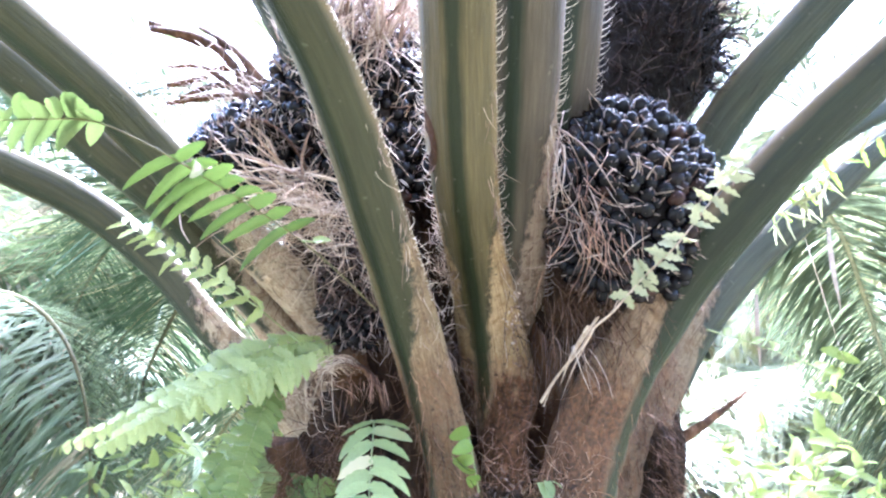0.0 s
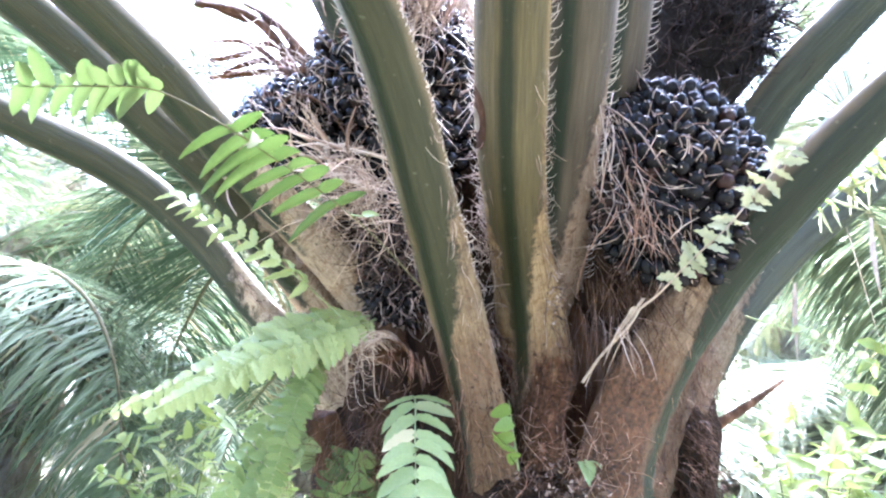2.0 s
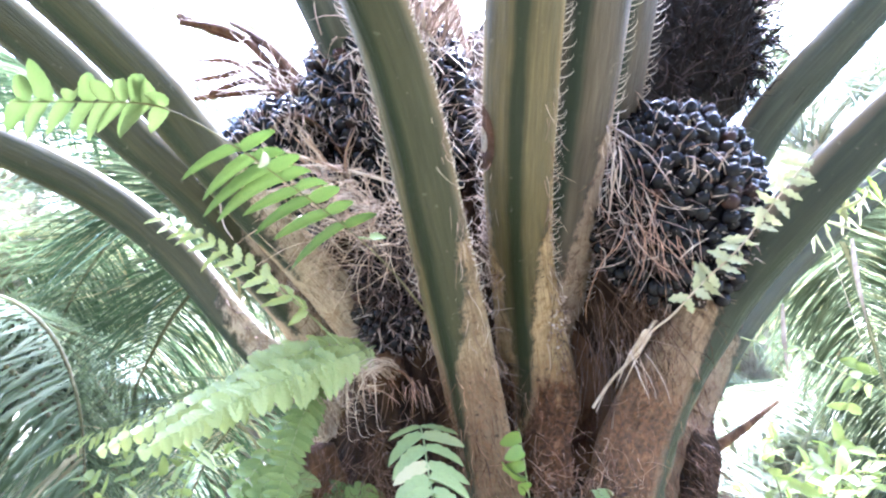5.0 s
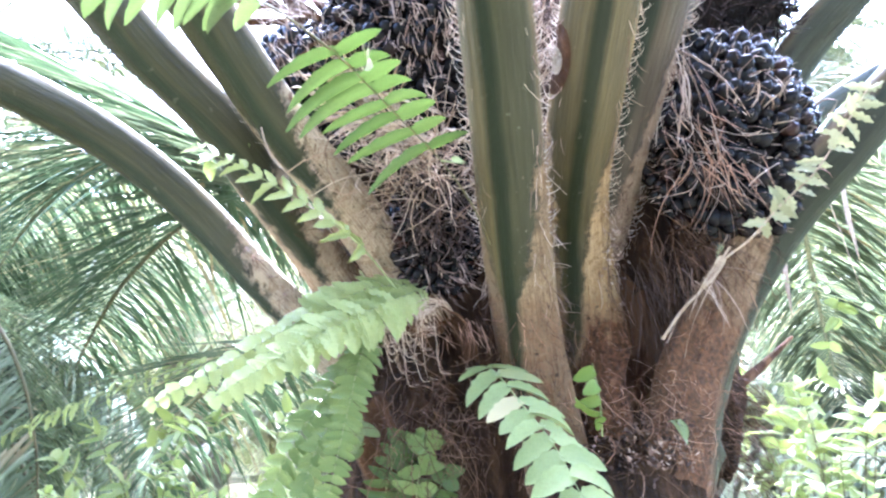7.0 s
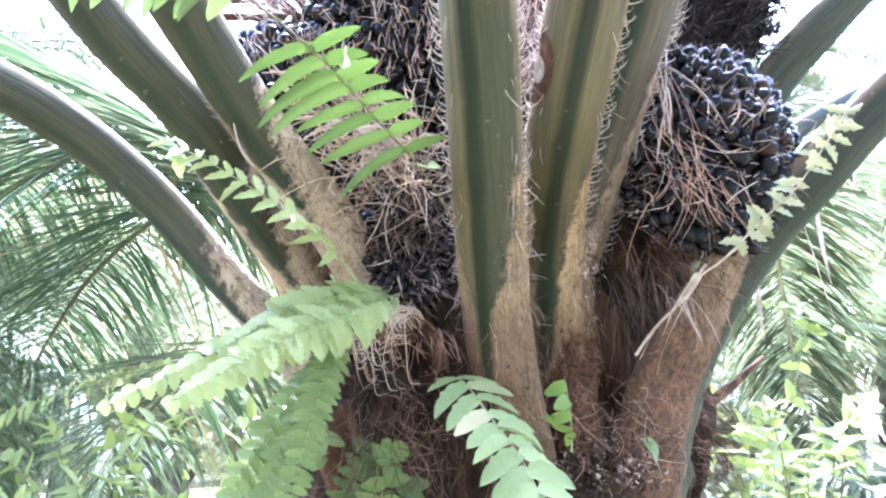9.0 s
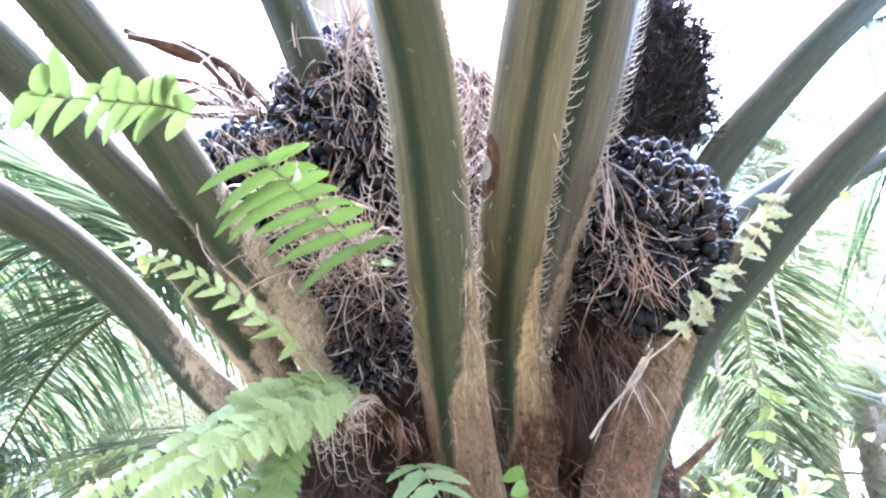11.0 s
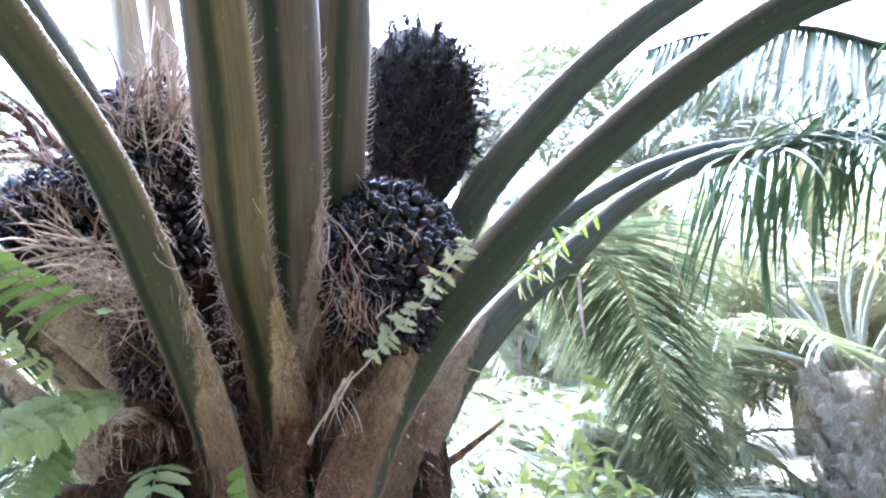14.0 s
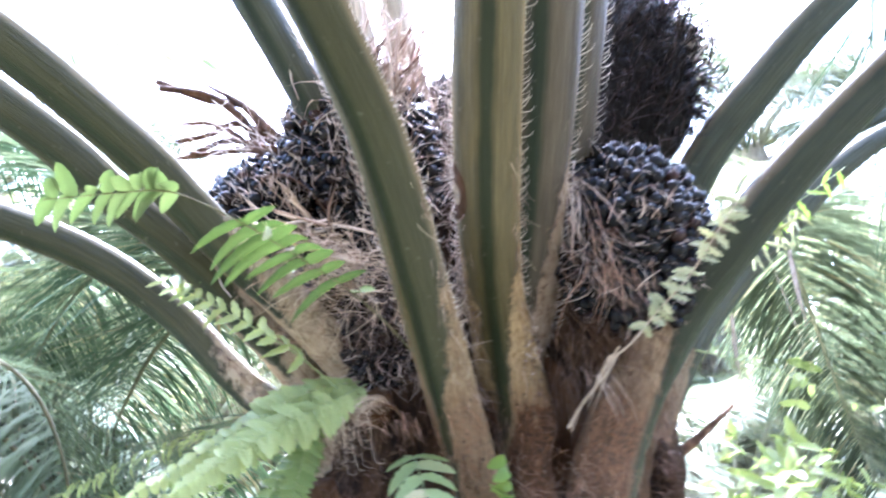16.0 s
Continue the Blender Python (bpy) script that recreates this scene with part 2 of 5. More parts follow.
DARKLEAF = leaf_material("dark_leaflet_green", (0.04, 0.06, 0.03), (0.06, 0.086, 0.044), 0.12, 0.6, (0.3, 0.22, 0.12), 0.12)
# Palm leaf copies paled for distance: haze and sunlight are put into their colours.
MIDPALM = leaf_material("half_hazed_leaflet_green", (0.13, 0.145, 0.075), (0.19, 0.2, 0.11), 0.18, 0.4, (0.3, 0.24, 0.14))
HAZEPALM = leaf_material("hazed_leaflet_green", (0.23, 0.225, 0.11), (0.33, 0.32, 0.19), 0.42, 0.4, (0.3, 0.24, 0.14))
GRASS = leaf_material("pale_grass", (0.17, 0.19, 0.08), (0.28, 0.28, 0.15), 0.4, 0.6, (0.4, 0.33, 0.2))
VINE = leaf_material("vine_leaf_green", (0.12, 0.17, 0.022), (0.2, 0.25, 0.05), 0.35, 0.5, None, 0.3)
BUSH = leaf_material("bush_green", (0.15, 0.18, 0.042), (0.25, 0.27, 0.09), 0.5, 0.5)
FERNSTEM = rough_material("fern_stem", [(0.3, (0.16, 0.18, 0.07)), (0.6, (0.26, 0.28, 0.12))], 20, (1, 1, 1), 0.6, 0.2)
DRYSTEM = rough_material("dry_stem", [(0.3, (0.2, 0.14, 0.09)), (0.6, (0.45, 0.35, 0.26))], 25, (1, 1, 1), 0.7, 0.3)
PALESTEM = rough_material("pale_olive_stalk", [(0.3, (0.17, 0.16, 0.1)), (0.6, (0.32, 0.3, 0.21))], 8, (1, 1, 1), 0.6, 0.2)
STEM = rough_material("green_stem", [(0.3, (0.06, 0.05, 0.025)), (0.6, (0.12, 0.1, 0.04))], 20, (1, 1, 1), 0.6, 0.2)
SUNLIT_STRAW = rough_material("sunlit_straw", [(0.3, (0.3, 0.26, 0.17)), (0.5, (0.48, 0.42, 0.29)), (0.7, (0.62, 0.55, 0.4))], 3.0, (1, 1, 1), 0.95, 0.6, 0.04)
GROUND = rough_material("grassy_ground", [(0.3, (0.07, 0.065, 0.036)), (0.5, (0.15, 0.138, 0.085)), (0.7, (0.26, 0.235, 0.16))], 1.3, (1, 1, 1), 0.95, 0.6, 0.05)


def fruit_material():
    m, n, l, b = material("ripe_black_fruit", 0.1)
    b.inputs["Specular IOR Level"].default_value = 0.12
    info = n.new("ShaderNodeObjectInfo")
    along = attribute(n, "along")
    col = ramp(n, l, info.outputs["Random"], [(0.0, (0.006, 0.005, 0.006)), (0.8, (0.01, 0.008, 0.008)), (0.97, (0.02, 0.011, 0.009)), (1.0, (0.035, 0.015, 0.011))])
    col = mixed(n, l, ramp(n, l, along, [(0.05, (1, 1, 1)), (0.3, (0, 0, 0))]), col, (0.09, 0.035, 0.018))
    l.new(mixed(n, l, ramp(n, l, noisy(n, l, 30, 4), [(0.6, (0, 0, 0)), (0.85, (0.15, 0.15, 0.15))]), col, (0.03, 0.024, 0.022)), b.inputs["Base Color"])
    bumped(n, l, b, noisy(n, l, 60, 3), 0.15, 0.003)
    return m


FRUIT = fruit_material()


# ---- building helpers ----
rnd = random.Random(7)


def mesh_from(name, verts, faces, mat, smooth=True, floats=None):
    me = bpy.data.meshes.new(name)
    me.from_pydata([tuple(v) for v in verts], [], faces)
    if mat:
        me.materials.append(mat)
    if smooth:
        me.polygons.foreach_set("use_smooth", [True] * len(me.polygons))
    for key, values in (floats or {}).items():
        me.attributes.new(key, "FLOAT", "POINT").data.foreach_set("value", values)
    me.update()
    return me


def part(name, me, parent, label="", kind="", m=None):
    ob = new(name, me)
    ob.parent = parent
    if m is not None:
        ob.matrix_local = m
    return tagged(ob, label, kind=kind)


def thing(name, label, category, place=(0, 0, 0), group="", kind=""):
    ob = new(name)
    ob.empty_display_size = 0.05
    ob.location = place
    return tagged(ob, label, category, group, kind)


def spline(points, steps):
    """A Catmull-Rom line through points (any number of values each), as a list."""
    p = [np.array(q, float) for q in points]
    p = [2 * p[0] - p[1]] + p + [2 * p[-1] - p[-2]]
    out = []
    for i in range(1, len(p) - 2):
        for k in range(steps):
            u = k / steps
            a, b, c, d = p[i - 1:i + 3]
            out.append(0.5 * (2 * b + (c - a) * u + (2 * a - 5 * b + 4 * c - d) * u * u + (3 * b - a - 3 * c + d) * u ** 3))
    out.append(p[-2])
    return out


def unit(v):
    return v / max(1e-9, float(np.linalg.norm(v)))


def bearings(line):
    """Tangent, side and lower normal for each point of a line, the stalk lying in an upright plane."""
    got = []
    for i in range(len(line)):
        t = unit(line[min(i + 1, len(line) - 1)][:3] - line[max(i - 1, 0)][:3])
        s = np.cross(t, (0, 0, 1.0))
        s = unit(s) if np.linalg.norm(s) > 0.05 else np.array((1.0, 0, 0))
        got.append((t, s, unit(np.cross(t, s))))
    return got


def tube(verts, faces, line, radii, sides=4):
    """Adds a tapered tube along the line to verts and faces."""
    start = len(verts)
    for (t, s, n), p, r in zip(bearings(line), line, radii):
        for k in range(sides):
            a = 2 * math.pi * k / sides
            verts.append(p[:3] + r * (math.cos(a) * s + math.sin(a) * n))
    for i in range(len(line) - 1):
        for k in range(sides):
            a, b = start + i * sides + k, start + i * sides + (k + 1) % sides
            faces.append((a, b, b + sides, a + sides))
    faces.append(tuple(start + k for k in range(sides))[::-1])
    faces.append(tuple(start + (len(line) - 1) * sides + k for k in range(sides)))


def tube_mesh(name, points, radii, mat, sides=6, steps=6):
    line = spline([(*p, r) for p, r in zip(points, radii)], steps)
    v, f = [], []
    tube(v, f, line, [max(0.0005, q[3]) for q in line], sides)
    return mesh_from(name, v, f, mat)


# half outline of a frond stalk: across, and depth towards its lower side
SECTION = [(-1.0, 0.0), (-0.97, 0.14), (-0.78, 0.42), (-0.5, 0.64), (-0.36, 0.73), (-0.18, 0.8), (0.0, 0.82), (0.18, 0.8), (0.36, 0.73), (0.5, 0.64), (0.78, 0.42), (0.97, 0.14), (1.0, 0.0),
           (0.8, -0.2), (0.35, -0.16), (-0.35, -0.16), (-0.8, -0.2)]


def stalk(points, mat, seed, steps=9, twist=0.0, deep=0.85, grown=0.0, keel=0.0):
    """A frond's stalk through (x, y, z, width): its mesh, and the line with its bearings for spines and leaflets."""
    r = random.Random(seed)
    line = spline(points, steps)
    fr = []
    for t, s, n in bearings(line):
        c, d = math.cos(radians(twist)), math.sin(radians(twist))
        fr.append((t, c * s + d * n, c * n - d * s))
    verts, faces, along, across, margin = [], [], [], [], []
    gone, k = 0.0, len(SECTION)
    for i, p in enumerate(line):
        if i:
            gone += float(np.linalg.norm(p[:3] - line[i - 1][:3]))
        t, s, n = fr[i]
        h = p[3] / 2
        for a, d in SECTION:
            w = 1 + 0.03 * noise.noise(Vector((a * 3 + seed, d * 3, gone * 5))) + 0.16 * max(0, 0.75 - gone) * (noise.noise(Vector((a * 5, seed + d, gone * 14))) * 1.6 + 0.9 * noise.noise(Vector((a * 13, seed + d * 9, gone * 40))))
            verts.append(p[:3] + h * (a * w * s + (d * w - 0.26) * deep * n))
            along.append(gone + grown)
            across.append(a - keel)
            margin.append(abs(a))
    for i in range(len(line) - 1):
        for j in range(k):
            a, b = i * k + j, i * k + (j + 1) % k
            faces.append((a, b, b + k, a + k))
    faces += [tuple(range(k))[::-1], tuple((len(line) - 1) * k + j for j in range(k))]
    return mesh_from("frond_stalk", verts, faces, mat, True, {"along": along, "across": across, "margin": margin}), line, fr


def spine_mesh():
    v, f = [], []
    line = [np.array(p) for p in ((0, 0, 0), (0.35, 0.02, 0), (0.68, 0.12, 0.03), (0.9, 0.3, 0.05), (0.97, 0.48, 0.04))]
    tube(v, f, line, (0.06, 0.03, 0.022, 0.015, 0.004), 4)
    return mesh_from("spine", v, f, SPINE)


SPINE_MESH = spine_mesh()


def basis(x, y, z, place, scale=(1, 1, 1)):
    m = Matrix((x, y, z)).transposed().to_4x4()
    m.translation = Vector(place)
    return m @ Matrix.Diagonal((*scale, 1))


def spines(parent, line, fr, seed, first=0.5, last=9.0, gap=0.024, length=0.032, sides=(-1, 1)):
    """Hooked spines along both edges of a stalk."""
    r = random.Random(seed)
    for side in sides:
        gone, due = 0.0, first
        for i in range(1, len(line)):
            a, b = line[i - 1], line[i]
            step = float(np.linalg.norm(b[:3] - a[:3]))
            while due < gone + step and due < last:
                u = (due - gone) / step
                p = a + (b - a) * u
                t, s, n = fr[i]
                x = unit(side * s + r.uniform(0.2, 1.0) * t + (0.25 + 0.4 * r.uniform(-1, 1)) * n)
                z = unit(np.cross(x, t))
                y = np.cross(z, x)
                k = length * r.uniform(0.5, 1.25)
                part("spine", SPINE_MESH, parent, m=basis(x, y, z, p[:3] + side * s * p[3] * 0.49 - n * p[3] * 0.08, (k, k, k * 0.9)))
                due += gap * r.uniform(0.6, 1.4)
            gone += step


def leaflet_geometry(verts, faces, root, out, down, length, width, r, droop=0.5, segments=5):
    """One folded, drooping leaflet."""
    start = len(verts)
    out, p = unit(out), np.array(root, float)
    side = unit(np.cross(out, down))
    d = out.copy()
    for i in range(segments + 1):
        u = i / segments
        w = width * (0.55 + 1.5 * u if u < 0.3 else 1.0) * (1 - max(0, (u - 0.3) / 0.71) ** 1.5) * 0.5
        nrm = unit(np.cross(side, d))
        verts.extend((p - side * w, p + nrm * w * 0.35, p + side * w))
        d = unit(d + down * droop / segments + 0.05 * np.array((r.uniform(-1, 1), r.uniform(-1, 1), r.uniform(-1, 1))))
        p = p + d * length / segments
    for i in range(segments):
        a = start + i * 3
        faces.extend(((a, a + 1, a + 4, a + 3), (a + 1, a + 2, a + 5, a + 4)))


def leaflets(line, fr, seed, first, gap, length, width, droop=0.6, flat=0.3, last=99.0, single=None, sweep=(0.35, 0.75), hang=0.0, segments=5):
    """Leaflets along a frond's line, both sides, joined in one mesh or, with single, one mesh each."""
    r = random.Random(seed)
    verts, faces = [], []
    total = sum(float(np.linalg.norm(line[i][:3] - line[i - 1][:3])) for i in range(1, len(line)))
    for side in (-1, 1):
        gone, due = 0.0, first
        for i in range(1, len(line)):
            a, b = line[i - 1], line[i]
            step = float(np.linalg.norm(b[:3] - a[:3]))
            while due < gone + step and due < last:
                p = a + (b - a) * ((due - gone) / step)
                t, s, n = fr[i]
                u = due / total
                k = length * (0.55 + 0.45 * math.sin(math.pi * min(1, 0.2 + u * 0.85))) * r.uniform(0.85, 1.12)
                out = side * s * 1.0 + t * r.uniform(*sweep) - n * flat * r.uniform(-0.6, 1.4) - np.array((0, 0, hang))
                if single is not None:
                    verts, faces = [], []
                leaflet_geometry(verts, faces, p[:3], out, np.array((0, 0, -1.0)), k, width * r.uniform(0.8, 1.15), r, droop * r.uniform(0.5, 1.5), segments)
                if single is not None:
                    part("leaflet", mesh_from("leaflet", verts, faces, single[1]), single[0])
                due += gap * r.uniform(0.7, 1.3)
            gone += step
    return verts, faces


# ---- ground ----
def ground():
    n, verts, faces = 60, [], []
    for j in range(n + 1):
        for i in range(n + 1):
            x, y = ((k / n * 2 - 1) for k in (i, j))
            x, y = (math.copysign(abs(k) ** 2.6 * 300, k) for k in (x, y))
            verts.append((x, y, 0.1 * noise.noise(Vector((x * 0.4, y * 0.4, 0))) - 0.02))
    for j in range(n):
        for i in range(n):
            a = j * (n + 1) + i
            faces.append((a, a + 1, a + n + 2, a + n + 1))
    return tagged(new("ground", mesh_from("ground", verts, faces, GROUND)), "pale dry grass and litter on plantation ground", "ground", kind="structure")


ground()

SUNLIT_STRIP = [(-9.0, 10.5), (-3.0, 10.2), (1.5, 10.8), (4.6, 11.8), (7.5, 13.2), (11.0, 14.0), (17.0, 14.6)]


def track():
    """Added straw strip between two palm rows; sunlit ground put into its pale colour."""
    line = spline([(*p, 0.0) for p in SUNLIT_STRIP], 10)
    verts, faces, cols = [], [], 9
    for i, p in enumerate(line):
        q = line[min(i + 1, len(line) - 1)] - line[max(i - 1, 0)]
        side = unit(np.array((-q[1], q[0], 0.0)))
        for k in range(cols):
            u = k / (cols - 1) * 2 - 1
            w = 2.0 * (1 + 0.25 * noise.noise(Vector((i * 0.35, 5.0 * (u > 0), 0))))
            x, y = (p + side * u * w)[:2]
            verts.append((x, y, 0.1 * noise.noise(Vector((x * 0.4, y * 0.4, 0))) + 0.03 * (1 - u * u) + 0.03 * noise.noise(Vector((x * 3, y * 3, 2)))))
    for i in range(len(line) - 1):
        for k in range(cols - 1):
            a = i * cols + k
            faces.append((a, a + 1, a + cols + 1, a + cols))
    tagged(new("sunlit_strip", mesh_from("sunlit_strip", verts, faces, SUNLIT_STRAW)), "added pale straw strip for sunlit ground between palms", "track", kind="structure")


track()

# ---- the oil palm ----
AX, AY = 0.12, 2.58
palm = thing("oil_palm", "mature oil palm with thorny olive frond stalks and dark fruit bunches", "palm tree", (AX, AY, 0))


def in_palm(x, y, z, *rest):
    return (x - AX, y - AY, z, *rest)


def trunk():
    verts, faces, rows, k = [], [], 44, 40
    for j in range(rows):
        z = j / (rows - 1) * 2.3 - 0.05
        r0 = 0.45 if z < 1.35 else 0.45 - 0.24 * ((z - 1.35) / 0.95) ** 1.1
        for i in range(k):
            a = 2 * math.pi * i / k
            r = r0 * (1 + 0.16 * noise.noise(Vector((math.cos(a) * 3, math.sin(a) * 3, z * 4))) + 0.06 * noise.noise(Vector((math.cos(a) * 11, math.sin(a) * 11, z * 9))))
            verts.append((r * math.cos(a), r * math.sin(a), z))
    for j in range(rows - 1):
        for i in range(k):
            a, b = j * k + i, j * k + (i + 1) % k
            faces.append((a, b, b + k, a + k))
    faces.append(tuple((rows - 1) * k + i for i in range(k)))
    part("trunk", mesh_from("trunk", verts, faces, DARKFIBRE), palm, "dark fibrous trunk with old stalk butts")


trunk()


def fibre_mound(place, radii, mat, seed):
    """Matted brown fibre packed between the stalk bases."""
    verts, faces, rows, k = [], [], 30, 40
    for j in range(rows + 1):
        for i in range(k):
            a, b = 2 * math.pi * i / k, math.pi * j / rows
            d = Vector((math.sin(b) * math.cos(a), math.sin(b) * math.sin(a), math.cos(b)))
            w = 1 + 0.16 * noise.noise(d * 2.5 + Vector((seed, 0, 0))) + 0.12 * noise.noise(Vector((d.x * 8, d.y * 8, d.z * 3 + seed))) + 0.07 * noise.noise(Vector((d.x * 22, d.y * 22, d.z * 8 + seed)))
            verts.append(np.array(d) * np.array(radii) * w)
    for j in range(rows):
        for i in range(k):
            a, b = j * k + i, j * k + (i + 1) % k
            faces.append((a, a + k, b + k, b))
    part("fibre_mat", mesh_from("fibre_mat", verts, faces, mat), palm, "matted brown fibre between stalk bases", m=pose(*in_palm(*place)))


fibre_mound((0.3, 2.24, 1.6), (0.16, 0.16, 0.32), FIBRE, 1)
fibre_mound((0.42, 2.16, 1.8), (0.18, 0.14, 0.26), DARKFIBRE, 2)
# Darker fibre in the hollows here: their shade is put into the colour.
fibre_mound((-0.2, 2.32, 1.55), (0.17, 0.14, 0.22), DARKFIBRE, 3)
fibre_mound((0.2, 2.05, 1.12), (0.24, 0.18, 0.14), DARKFIBRE, 4)
fibre_mound((-0.3, 2.1, 1.59), (0.08, 0.06, 0.06), FIBRE, 5)
fibre_mound((-0.32, 2.44, 1.2), (0.22, 0.22, 0.36), DARKFIBRE, 9)
fibre_mound((0.66, 2.44, 1.34), (0.13, 0.15, 0.3), DARKFIBRE, 6)
fibre_mound((-0.3, 2.3, 2.0), (0.25, 0.15, 0.3), DARKFIBRE, 7)
fibre_mound((0.1, 2.28, 2.3), (0.22, 0.12, 0.5), DARKFIBRE, 10)
fibre_mound((0.5, 2.3, 2.2), (0.25, 0.15, 0.35), DARKFIBRE, 8)


def butts():
    """Stubs of cut fronds round the trunk."""
    r = random.Random(17)
    for i in range(34):
        a, z = radians(i * 137.5), 0.05 + 0.8 * i / 34
        c, d = math.cos(a), math.sin(a)
        w = r.uniform(0.17, 0.23)
        line = [(c * q, d * q, z + e, w * k) for q, e, k in ((0.38, -0.12, 1.15), (0.5, 0.0, 1.0), (0.58, 0.13, 0.9), (0.63 + 0.05 * r.random(), 0.26, 0.8))]
        me, _, _ = stalk(line, FIBRE, 200 + i, 6, 0, 1.1)
        part("stalk_butt", me, palm, "cut brown stub of an old frond")
    for line, seed in (([(-0.3, 2.3, 1.0, 0.2), (-0.42, 2.12, 1.22, 0.16), (-0.47, 2.06, 1.38, 0.13)], 250),):
        me, _, _ = stalk([in_palm(*p) for p in line], FIBRE, seed, 8, 0, 1.1)
        part("stalk_butt", me, palm, "cut brown stub of an old frond")


butts()

